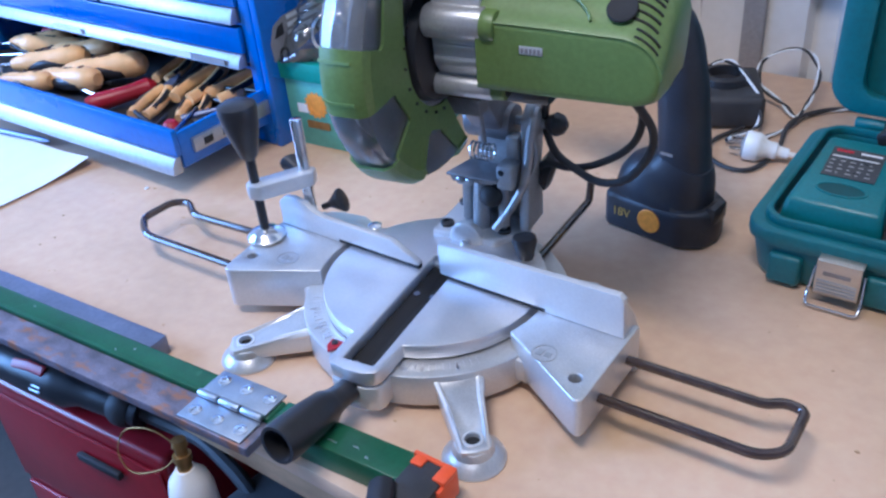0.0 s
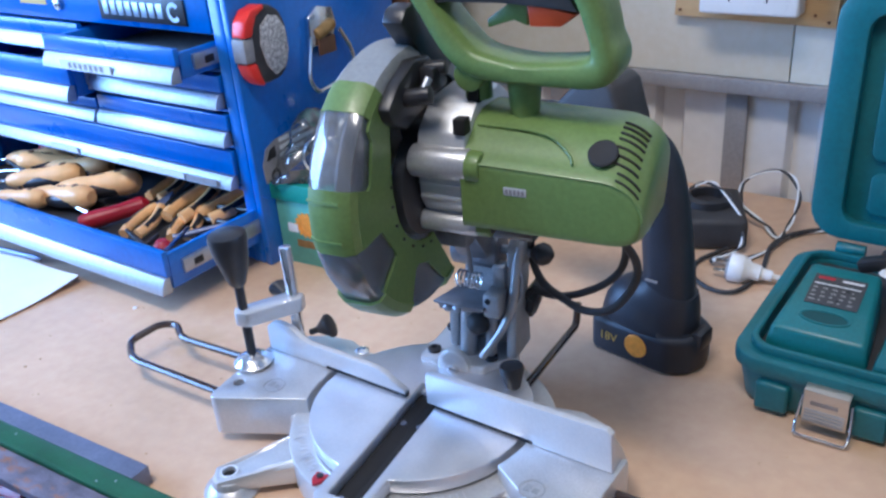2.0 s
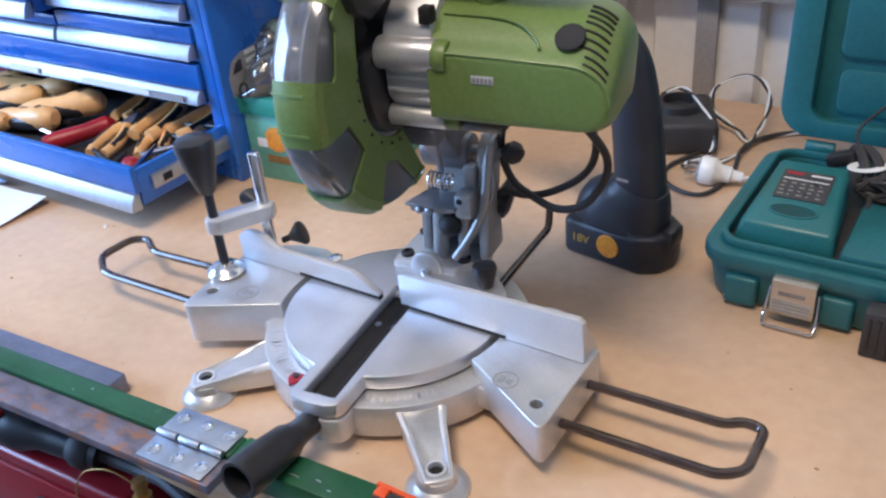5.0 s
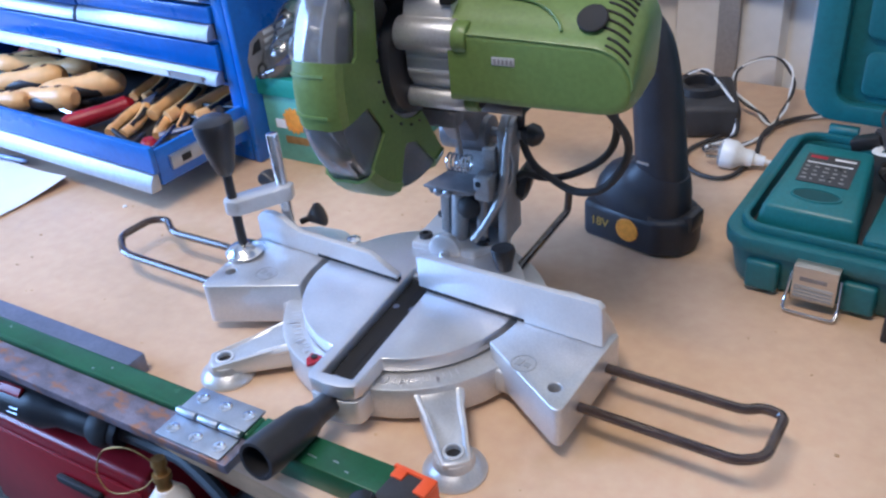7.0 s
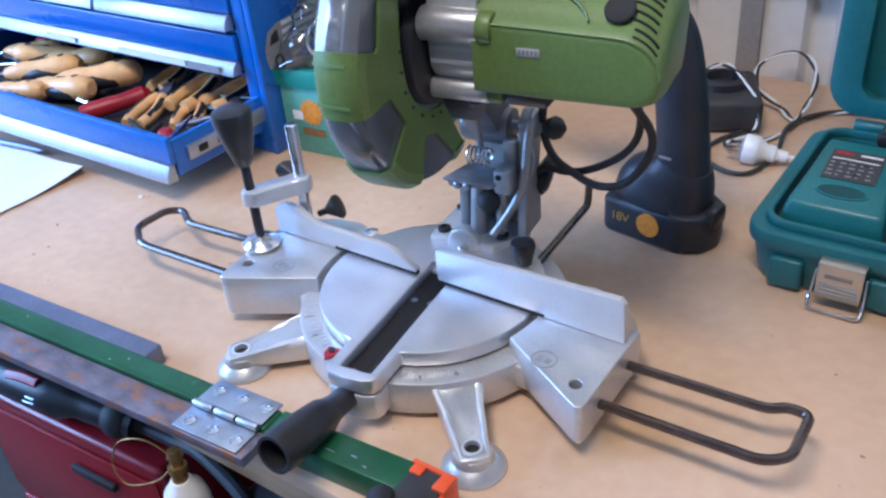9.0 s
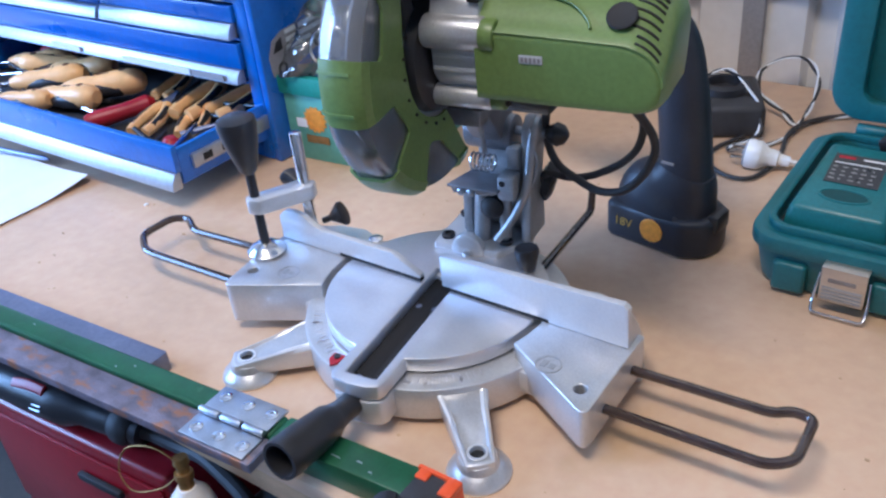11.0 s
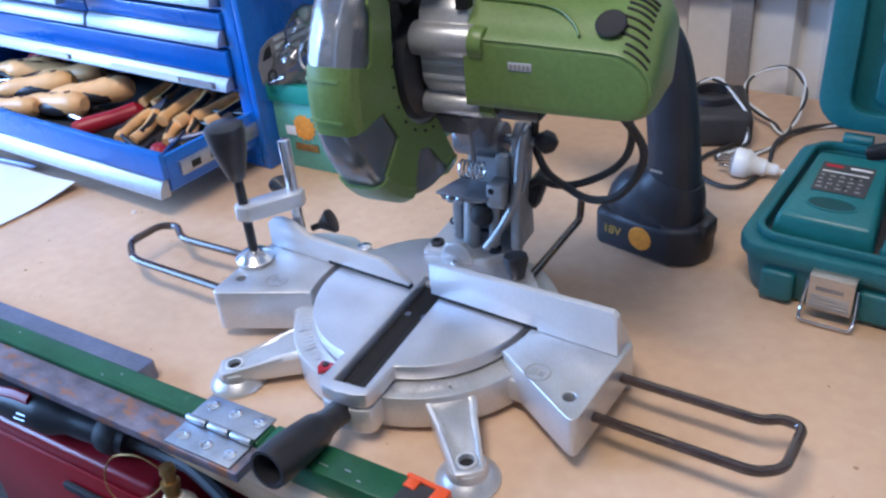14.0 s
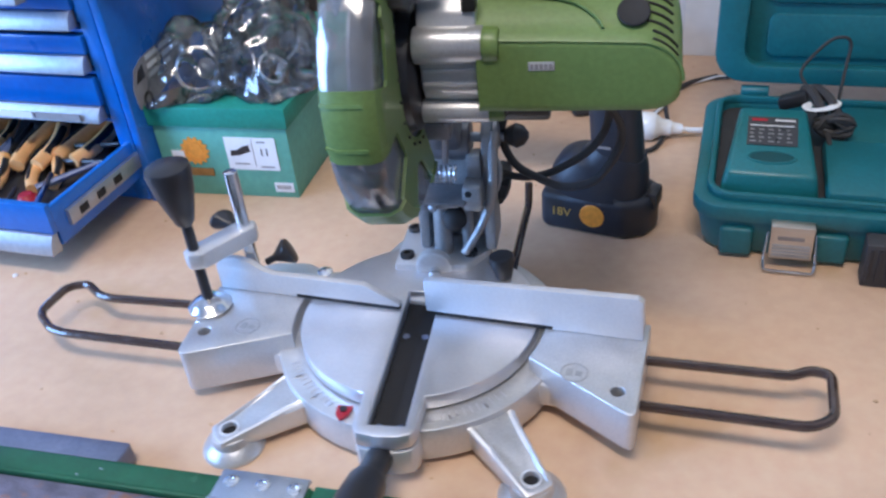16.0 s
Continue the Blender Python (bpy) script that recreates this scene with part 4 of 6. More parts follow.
tool = thing("angle_grinder", "black corded power tool with red trim on the cabinet", "power tool", (-0.43, -0.17, -0.158))
part("body", sweep(smooth_line([(-0.52, -0.180, -0.134), (-0.46, -0.176, -0.130), (-0.38, -0.166, -0.133), (-0.30, -0.150, -0.140)], 4), [(0.024, 0.024)] * 4 + [(0.025, 0.024)] * 4 + [(0.017, 0.017)] * 5, 14), BLACKP, tool)
part("collar", lathe([(0, 0.019), (0.3, 0.022), (0.7, 0.022), (1, 0.018)], (-0.335, -0.157, -0.136), (-0.310, -0.152, -0.139), 18), BLACKR, tool)
part("trim_plate", sweep([(-0.470, -0.190, -0.112), (-0.445, -0.186, -0.108), (-0.420, -0.183, -0.109)], [(0.006, 0.003)] * 3, 8), RED, tool, "red plastic trim")
nm = Matrix.Translation((-0.425, -0.190, -0.118)) @ Matrix.Rotation(radians(8), 4, "Z") @ Matrix.Rotation(radians(48), 4, "X")
for w, dy in ((0.016, 0.006), (0.020, 0.000), (0.013, -0.008), (0.017, -0.013)):
    part("label_bar", moved(block(-w / 2, w / 2, dy, dy + 0.0017, 0.0, 0.0012), nm), ZINC, tool)
part("cord", tube([(-0.302, -0.150, -0.140), (-0.25, -0.142, -0.146), (-0.20, -0.145, -0.140), (-0.12, -0.16, -0.16), (-0.06, -0.19, -0.22), (-0.02, -0.22, -0.36)], 0.008, 10), BLACKR, tool, "thick black rubber cord")

bottle = thing("gas_bottle", "small white gas bottle with a brass valve", "gas bottle", (-0.134, -0.212, -0.9))
bx, by = -0.134, -0.212
part("bottle", lathe([(0, 0.019), (0.02, 0.0210), (0.90, 0.0210), (0.95, 0.018), (0.98, 0.012), (1, 0.009), (1, 0)], (bx, by, -0.34), (bx, by, -0.073), 28), WHITEP, bottle)
part("print_bar", moved(block(-0.006, 0.010, -0.0218, -0.0205, -0.145, -0.105), Matrix.Translation((bx, by, 0)) @ Matrix.Rotation(radians(35), 4, "Z")), RED, bottle)
part("valve", lathe([(0, 0.007), (0.3, 0.007), (0.3, 0.0085), (0.5, 0.0085), (0.5, 0.0055), (0.75, 0.0055), (0.78, 0.0072), (1, 0.0064), (1, 0)], (bx, by, -0.074), (bx - 0.003, by + 0.004, -0.043), 14), BRASS, bottle, "worn brass valve")
part("wire_loop", tube([(bx - 0.004, by, -0.046), (bx - 0.03, by - 0.004, -0.038), (bx - 0.06, by - 0.012, -0.048), (bx - 0.070, by - 0.02, -0.074), (bx - 0.052, by - 0.022, -0.088), (bx - 0.02, by - 0.012, -0.076), (bx - 0.006, by - 0.004, -0.062)], 0.0008, 6), BRASS, bottle, "thin loop of bare wire")
single("bottle_stand", block(-0.24, -0.08, -0.25, -0.14, -0.9, -0.3402, 0.004), BLACKR, "dark box standing under the bench edge", "box")

# lower shelf with dark odds and ends
shelf = single("lower_shelf", block(-1.9, 1.4, -0.10, 0.62, -0.425, -0.40, 0.002), BROWN, "dark timber shelf board under the bench", "shelf")
bag = thing("tool_bag", "black fabric tool bag with a red handle on the shelf", "tool bag", (0.0, 0.0, -0.4))
part("bag", prism([(-0.16, -0.205), (0.20, -0.205), (0.22, 0.06), (-0.14, 0.06)], -0.40, -0.150, 0.03, seg=3), BLACKR, bag)
part("handle", tube([(-0.10, -0.205, -0.165), (-0.06, -0.222, -0.140), (0.0, -0.226, -0.132), (0.05, -0.222, -0.142), (0.08, -0.208, -0.165)], 0.010, 10), RED, bag, "red padded handle")
part("strap", tube([(-0.13, -0.205, -0.17), (-0.115, -0.225, -0.20), (-0.09, -0.225, -0.28)], 0.006, 8), BLACKP, bag)

# ---- blue tool chest ----
chest = thing("tool_chest", "blue enamelled steel tool chest with several drawers pulled open", "tool chest", (-0.73, 0.35, 0))
CX0, CX1, CY0, CY1, CZ = -1.075, -0.398, 0.2, 0.505, 0.362
part("side_panel", prism([(CY0, 0.0), (CY1, 0.0), (CY1, CZ), (CY0, CZ)], CX1 - 0.012, CX1, 0.003, axis="x"), BLUE, chest)
part("side_panel", block(CX0, CX0 + 0.012, CY0, CY1, 0.0, CZ, 0.003), BLUE, chest)
part("back_panel", block(CX0 + 0.0125, CX1 - 0.0125, CY1 - 0.012, CY1 - 0.001, 0.001, CZ - 0.002), BLUE, chest)
part("bottom_panel", block(CX0 + 0.0125, CX1 - 0.0125, CY0 + 0.002, CY1 - 0.0125, 0.002, 0.018), BLUE, chest)
part("front_post", block(CX1 - 0.032, CX1 - 0.0124, CY0 + 0.0005, CY0 + 0.014, 0.001, CZ - 0.001, 0.002), BLUE, chest)
part("front_post", block(CX0 + 0.0124, CX0 + 0.032, CY0 + 0.0005, CY0 + 0.014, 0.001, CZ - 0.001, 0.002), BLUE, chest)
part("fascia", block(CX0 + 0.0325, CX1 - 0.0325, CY0 - 0.001, CY0 + 0.012, 0.303, CZ - 0.0005, 0.003), BLUE, chest)
part("top_tray", block(CX0 + 0.0125, CX1 - 0.0125, CY0 + 0.013, CY1 - 0.0125, 0.340, 0.345), BLACKR, chest, "black rubber tray liner")
for z in (0.1015, 0.158, 0.206, 0.2565):
    part("divider", block(CX0 + 0.0325, CX1 - 0.0325, CY0 + 0.004, CY0 + 0.30, z, z + 0.0035), BLUE, chest)
part("corner_cap", block(CX1 - 0.05, CX1 + 0.003, CY0 - 0.003, CY0 + 0.045, CZ - 0.004, CZ + 0.005, 0.002), BLACKP, chest, "black plastic corner cap")
badge = part("badge", block(-0.640, -0.470, 0.1960, 0.1989, 0.311, 0.343, 0.001), BLACKP, chest, "black badge with pale raised bars")
for i in range(8):
    part("badge_bar", block(-0.630 + i * 0.0155, -0.6185 + i * 0.0155, 0.1952, 0.1959, 0.318, 0.336, 0.0003), ZINC, badge)
part("badge_bar", prism(ring_pts(-0.489, 0.327, 0.012, 20, 40, 320) + ring_pts(-0.489, 0.327, 0.007, 20, 320, 40), 0.1952, 0.1959, axis="y"), ZINC, badge)
part("lock", lathe([(0, 0.009), (0.7, 0.009), (1, 0.006), (1, 0)], (-0.735, 0.1988, 0.326), (-0.735, 0.193, 0.326), 20), CHROME, chest)
part("print_bar", block(-0.83, -0.765, 0.1984, 0.1989, 0.322, 0.332), GOLD, chest)


def drawer(x0, x1, z0, z1, y, trim_h, name="drawer", label=""):
    """A drawer whose front stands at y, with trim along its lower edge, a tray behind it and runners."""
    d = part(name, block(x0, x1, y, y + 0.008, z0 + trim_h, z1, 0.0015), BLUE, chest, label)
    part("trim", prism([(y - 0.010, z0 + 0.001), (y + 0.006, z0), (y + 0.006, z0 + trim_h - 0.0005), (y - 0.002, z0 + trim_h - 0.0005), (y - 0.007, z0 + trim_h * 0.6)], x0 + 0.002, x1 - 0.002, 0.0008, axis="x"), TRIM, d, "aluminium pull trim")
    deep = CY1 - 0.03
    part("tray_floor", block(x0 + 0.006, x1 - 0.006, y + 0.009, deep, z0 + 0.004, z0 + 0.007), BLUE, d)
    for xa in (x0 + 0.002, x1 - 0.008):
        part("tray_side", block(xa, xa + 0.006, y + 0.009, deep, z0 + 0.004, z1 - 0.006, 0.001), BLUE, d)
    if y < CY0 - 0.01:
        part("runner", block(x1 - 0.0018, x1 + 0.004, y + 0.025, CY0 + 0.1, (z0 + z1) / 2 - 0.009, (z0 + z1) / 2 + 0.009, 0.001), ZINC, d, "bright steel drawer runner")
        for k in range(3):
            yy = y + 0.04 + 0.03 * k
            part("runner_slot", block(x1 + 0.0038, x1 + 0.0046, yy, yy + 0.014, (z0 + z1) / 2 - 0.005, (z0 + z1) / 2 + 0.004, 0.0003), DARKM, d)
    return d


XL, XR, XM = CX0 + 0.034, CX1 - 0.033, -0.700
d1 = drawer(XM + 0.002, -0.432, 0.259, 0.300, 0.140, 0.020)
part("tray_liner", block(XM + 0.012, -0.444, 0.152, 0.44, 0.2662, 0.2690), SHADEM, d1, "grey foam liner")
drawer(XL, XM - 0.002, 0.262, 0.300, 0.196, 0.020)
drawer(XM + 0.002, XR, 0.212, 0.254, 0.196, 0.020)
drawer(XL, XM - 0.002, 0.200, 0.254, 0.165, 0.022)
drawer(XM + 0.002, XR, 0.163, 0.204, 0.196, 0.020)
drawer(XL, XM - 0.002, 0.163, 0.196, 0.196, 0.018)
d4 = drawer(XL, XR, 0.106, 0.157, 0.194, 0.018)
d5 = drawer(-1.06, -0.412, 0.028, 0.084, 0.050, 0.022, label="bottom drawer pulled out and full of hand tools")
part("drawer_back", block(-1.05, -0.42, 0.44, 0.446, 0.032, 0.075), BLUE, d5)
part("liner", block(-1.052, -0.421, 0.060, 0.44, 0.0352, 0.038), BLACKR, d5, "black drawer liner")
part("paper_strip", block(-0.650, -0.545, 0.1285, 0.1295, 0.262, 0.273), LABELM, d1)
for i in range(7):
    part("label_bar", block(-0.632 + i * 0.011, -0.626 + i * 0.011, 0.1279, 0.1284, 0.264, 0.271), SHADEM, d1)
for x0, x1, m in ((-0.83, -0.76, LABELM), (-0.66, -0.52, LABELM), (-0.515, -0.455, SHADEM)):
    part("paper_strip", block(x0, x1, 0.1822, 0.1838, 0.110, 0.118), m, d4)
part("crease", sweep([(-0.3978, 0.205, 0.098), (-0.3972, 0.222, 0.088), (-0.3978, 0.240, 0.096)], (0.0012, 0.002), 6), BLUE, chest)

torch = thing("work_torch", "red and black magnetic work torch on the chest side", "torch", (-0.39, 0.235, 0.288))
oval = [(0.234 + 0.037 * math.copysign(abs(math.cos(a)) ** 0.8, math.cos(a)), 0.288 + 0.046 * math.copysign(abs(math.sin(a)) ** 0.8, math.sin(a))) for a in [2 * math.pi * i / 28 for i in range(28)]]
part("case", prism(oval, -0.3978, -0.376, 0.006, axis="x"), BLACKR, torch)
part("shell", prism([(0.197, 0.302), (0.202, 0.320), (0.214, 0.332), (0.234, 0.336), (0.238, 0.331), (0.222, 0.324), (0.214, 0.310), (0.212, 0.302)], -0.3960, -0.3730, 0.004, axis="x"), REDB, torch, "red plastic shell")
part("shell", prism([(0.197, 0.272), (0.202, 0.254), (0.214, 0.243), (0.222, 0.242), (0.216, 0.256), (0.212, 0.272)], -0.3960, -0.3730, 0.004, axis="x"), REDB, torch, "red plastic shell")
part("switch", prism([(0.196, 0.273), (0.211, 0.273), (0.212, 0.301), (0.196, 0.301)], -0.3960, -0.3740, 0.002, axis="x"), SHADEM, torch, "grey push switch")
part("lens", prism([(0.226, 0.312), (0.240, 0.322), (0.256, 0.318), (0.265, 0.302), (0.266, 0.276), (0.258, 0.256), (0.240, 0.250), (0.228, 0.264), (0.222, 0.290)], -0.3770, -0.3730, 0.002, axis="x"), LED, torch, "clear lens over many small lamps")

pull = thing("lifting_handle", "chrome drop handle on the side of the chest", "handle", (-0.395, 0.345, 0.25))
part("plate", prism([(0.318, 0.262), (0.322, 0.300), (0.340, 0.312), (0.366, 0.306), (0.372, 0.284), (0.360, 0.262)], -0.3979, -0.388, 0.002, axis="x"), CHROME, pull)
part("plate", rod((-0.388, 0.330, 0.276), (-0.388, 0.362, 0.286), 0.008, seg=14, bev=0.002), BRASS, pull)
part("bail", bent([(-0.390, 0.322, 0.275), (-0.390, 0.309, 0.225), (-0.390, 0.320, 0.203), (-0.390, 0.375, 0.208), (-0.390, 0.400, 0.222), (-0.390, 0.396, 0.245), (-0.390, 0.376, 0.276)], 0.0034, 0.014), CHROME, pull)
part("wood_tag", block(-0.3872, -0.384, 0.330, 0.362, 0.250, 0.272, 0.001), BROWN, pull)

van = thing("van_sticker", "grey van-shaped sticker on the chest side", "sticker", (-0.397, 0.27, 0.14))
van_pts = [(0.215, 0.112), (0.213, 0.136), (0.222, 0.156), (0.240, 0.164), (0.305, 0.170), (0.322, 0.168), (0.324, 0.138), (0.316, 0.130), (0.230, 0.108)]
part("sheet", prism(van_pts, -0.3979, -0.3973, axis="x"), SHADEM, van)
part("window", prism([(0.221, 0.140), (0.228, 0.153), (0.238, 0.157), (0.238, 0.142)], -0.39725, -0.3969, axis="x"), BLACKP, van)
for y, z in ((0.233, 0.118), (0.302, 0.134)):
    part("wheel", prism(ring_pts(y, z, 0.0085, 18), -0.39725, -0.3968, axis="x", holes=[ring_pts(y, z, 0.0045, 18)]), BLACKP, van)
for y0, y1, z in ((0.246, 0.316, 0.160), (0.246, 0.312, 0.150), (0.244, 0.290, 0.140)):
    part("print_bar", prism([(y0, z - 0.002), (y1, z + (y1 - y0) * 0.06 - 0.002), (y1, z + (y1 - y0) * 0.06 + 0.0035), (y0, z + 0.0035)], -0.39725, -0.3969, axis="x"), LABELM, van)

# things on top of the chest
TZ = 0.345
sockets = thing("socket_set", "open grey socket set case with rows of bright sockets", "socket set", (-0.75, 0.36, TZ))
part("tray", block(-0.99, -0.475, 0.285, 0.430, TZ, TZ + 0.022, 0.003), BLACKR, sockets)
part("lid", moved(block(-0.99, -0.475, 0.0, 0.02, 0.0, 0.16, 0.004), Matrix.Translation((0, 0.435, TZ + 0.02)) @ Matrix.Rotation(radians(-8), 4, "X")), mat("grey_plastic", (0.36, 0.38, 0.42), 0.45), sockets, "grey plastic lid standing open")
rng = random.Random(4)
for row in range(3):
    x = -0.975
    while x < -0.495:
        r = 0.006 + 0.005 * rng.random()
        y = 0.312 + row * 0.042 + rng.uniform(-0.004, 0.004)
        part("socket", lathe([(0, r), (0.85, r), (1, r * 0.85), (1, r * 0.6), (0.7, r * 0.6), (0.7, 0)], (x, y, TZ + 0.0222), (x, y, TZ + 0.036 + r), 12), CHROME, sockets)
        x += 2 * r + 0.006
wrench = thing("red_tool", "red plastic handled tool with a yellow end cap", "hand tool", (-0.66, 0.235, TZ))
part("handle", sweep(smooth_line([(-0.80, 0.235, 0.372), (-0.72, 0.232, 0.374), (-0.64, 0.232, 0.374), (-0.585, 0.230, 0.374)], 4), [(0.014, 0.011)] * 13, 12), REDB, wrench)
part("ring", sweep([(-0.735 + 0.03 * math.cos(a), 0.268 + 0.025 * math.sin(a), 0.386) for a in [2 * math.pi * i / 20 for i in range(20)]], (0.0045, 0.0045), 8, True), CHROME, wrench)
part("head", lathe([(0, 0.020), (0.2, 0.026), (0.8, 0.026), (1, 0.022), (1, 0)], (-0.575, 0.250, 0.372), (-0.568, 0.214, 0.372), 24), REDB, wrench)
part("end_cap", lathe([(0, 0.014), (0.8, 0.014), (1, 0.010), (1, 0)], (-0.568, 0.2145, 0.372), (-0.567, 0.2115, 0.372), 20), YELLOW, wrench)
for x, h, m in ((-0.93, 0.10, RED), (-0.965, 0.12, BLACKP), (-0.90, 0.09, STRIPM)):
    single("file", rod((x, 0.245, TZ), (x + 0.012, 0.262, TZ + h), 0.012, 0.010, 12, 0.002), m, "upright tool handle standing in the tray", "hand tool")
for x in (-0.468, -0.448, -0.430):
    single("timber_stick", moved(block(-0.008, 0.008, -0.085, 0.095, 0.0, 0.010, 0.0008), Matrix.Translation((x, 0.300, TZ + 0.0205)) @ Matrix.Rotation(radians(-6), 4, "Z")), WOOD, "pale timber stick on the chest top", "timber", group="timber sticks")
single("foam_pad", block(-0.478, -0.415, 0.218, 0.392, TZ + 0.0002, TZ + 0.0202, 0.002), BLACKR, "black foam pad in the chest tray", "pad")


def price_card(x, y, tilt, turn):
    c = thing("folded_card", "red-edged folded card with yellow print", "card", (x, y, 0.366))
    m = Matrix.Translation((x, y, 0.3655)) @ Matrix.Rotation(radians(turn), 4, "Z") @ Matrix.Rotation(radians(tilt), 4, "X") @ Matrix.Rotation(radians(-6), 4, "Y")
    part("sheet", moved(block(-0.029, 0.029, 0.0, 0.002, 0.0, 0.072), m), CARDR, c)
    part("print_panel", moved(block(-0.024, 0.022, -0.0008, -0.0002, 0.036, 0.066), m), CARDY, c)
    part("print_panel", moved(block(-0.024, 0.022, -0.0008, -0.0002, 0.006, 0.033), m), LABELM, c)


price_card(-0.424, 0.305, -12, 18)
price_card(-0.410, 0.372, -10, 22)
single("white_board_card", block(-0.56, -0.455, 0.452, 0.458, TZ, 0.50, 0.001), LABELM, "white card standing at the back of the chest top", "card")
tub = thing("blue_tub", "blue plastic tub on a timber block behind the chest", "tub", (-0.415, 0.557, 0.30))
part("body", block(-0.466, -0.364, 0.519, 0.596, 0.30, 0.505, 0.006), BLUE, tub)
part("rim", block(-0.470, -0.360, 0.515, 0.600, 0.5055, 0.520, 0.004), BLUE, tub, "thick rolled rim")
single("tub_post", block(-0.44, -0.39, 0.530, 0.585, 0.0, 0.2995, 0.002), BROWN, "brown timber block behind the chest", "timber")

# ---- hand tools in the open drawer ----
DZ = 0.0385
driver = thing("screwdriver", "amber and black handled screwdriver lying in the drawer", "screwdriver", group="screwdrivers in the drawer")
part("handle", lathe([(0, 0), (0.0, 0.009), (0.05, 0.0150), (0.16, 0.0180), (0.32, 0.0175), (0.60, 0.0140), (0.74, 0.0150), (0.9, 0.012), (1, 0.008)], (0, 0, 0), (0.118, 0, 0), 22), YELLOW, driver)
for sy in (1, -1):
    part("grip_inlay", lathe([(0, 0.002), (0.12, 0.0105), (0.5, 0.0120), (0.85, 0.0085), (1, 0.003)], (0.020, 0.0075 * sy, -0.0045), (0.100, 0.0060 * sy, -0.0035), 14), BLACKP, driver, "black rubber grip")
part("oval_print", moved(lathe([(0, 0.0048), (1, 0.0046), (1, 0)], (0, 0, 0), (0, 0, 0.0008), 16), Matrix.Translation((0.026, 0, 0.0176))), BROWN, driver)
part("print_bar", block(0.036, 0.062, -0.0018, 0.0018, 0.0150, 0.0166, 0.0004), BROWN, driver)
part("shank", rod((0.116, 0, 0), (0.225, 0, 0), 0.0034, seg=12), CHROME, driver)
spots = [(-0.671, 0.214, 0.070, 212, 1.08), (-0.696, 0.148, 0.064, 190, 1.0), (-0.793, 0.200, 0.066, 210, 1.05), (-0.791, 0.250, 0.062, 202, 1.0), (-0.955, 0.190, 0.064, 30, 0.95), (-0.769, 0.118, 0.060, 193, 0.85), (-0.905, 0.245, 0.060, 200, 1.0)]
for i, (x, y, z, turn, k) in enumerate(spots):
    m = Matrix.Translation((x, y, z)) @ Matrix.Rotation(radians(turn), 4, "Z") @ Matrix.Rotation(radians(4), 4, "Y")
    if i:
        driver.scale = (k, k, k)
        copy_thing(driver, m)
driver.matrix_basis = Matrix.Translation((-0.671, 0.214, 0.070)) @ Matrix.Rotation(radians(212), 4, "Z") @ Matrix.Rotation(radians(4), 4, "Y") @ Matrix.Diagonal((1.08, 1.08, 1.08, 1))
plier = thing("pliers", "amber and black handled pliers lying in the drawer", "pliers", group="pliers in the drawer")
for s in (1, -1):
    g = part("handle", sweep(smooth_line([(0, 0.006 * s, 0), (0.03, 0.016 * s, 0), (0.07, 0.021 * s, 0), (0.105, 0.015 * s, 0)], 4), [(0.0085, 0.0105)] * 13, 12), YELLOW, plier)
    part("grip_inlay", sweep(smooth_line([(0.02, 0.0165 * s, 0.0045), (0.05, 0.0225 * s, 0.005), (0.085, 0.0215 * s, 0.0045)], 4), (0.005, 0.006), 8), BLACKP, g)
    part("jaw", prism([(0.004, -0.001 * s), (0.0, 0.012 * s), (-0.02, 0.011 * s), (-0.055, 0.002 * s), (-0.055, 0.0005 * s)], -0.004, 0.004, 0.001), STRIPM, plier)
spots = [(-0.497, 0.280, 0.062, 264, 0.85), (-0.591, 0.182, 0.056, 290, 0.70), (-0.648, 0.272, 0.060, 283, 0.65), (-0.540, 0.205, 0.052, 300, 0.70)]
for x, y, z, turn, k in spots:
    plier.scale = (k, k, k)
    copy_thing(plier, Matrix.Translation((x, y, z)) @ Matrix.Rotation(radians(turn), 4, "Z") @ Matrix.Rotation(radians(6), 4, "Y"))
plier.matrix_basis = Matrix.Translation((-0.560, 0.256, 0.064)) @ Matrix.Rotation(radians(281), 4, "Z") @ Matrix.Rotation(radians(6), 4, "Y") @ Matrix.Diagonal((0.85, 0.85, 0.85, 1))
single("red_driver", lathe([(0, 0), (0, 0.009), (0.1, 0.013), (0.6, 0.011), (0.9, 0.013), (1, 0.006)], (-0.655, 0.096, 0.052), (-0.612, 0.182, 0.058), 14), RED, "dark red handled screwdriver in the drawer", "screwdriver")
single("red_driver", lathe([(0, 0), (0, 0.009), (0.1, 0.012), (0.6, 0.010), (0.9, 0.012), (1, 0.006)], (-0.985, 0.25, 0.060), (-0.90, 0.275, 0.066), 14), RED, "red handled screwdriver in the drawer", "screwdriver")
single("plastic_stopper", lathe([(0, 0.011), (0.7, 0.011), (1, 0.007), (1, 0)], (-0.496, 0.110, DZ), (-0.496, 0.110, 0.056), 18), RED, "small red plastic stopper in the drawer", "stopper")
rng = random.Random(9)
for i in range(24):
    x, y, a = rng.uniform(-1.0, -0.46), rng.uniform(0.08, 0.28), rng.uniform(0, 3.14)
    n = rng.uniform(0.06, 0.13)
    z = DZ + 0.006 + rng.random() * 0.012
    single("steel_tool", rod((x - n / 2 * math.cos(a), y - min(n, 0.06) / 2 * math.sin(a), z), (x + n / 2 * math.cos(a), y + min(n, 0.06) / 2 * math.sin(a), z + 0.006), 0.0045, 0.003, 10), rng.choice([CHROME, BLACKP, STRIPM, BLACKP]), "narrow steel hand tool in the drawer", "hand tool", group="loose tools in the drawer")

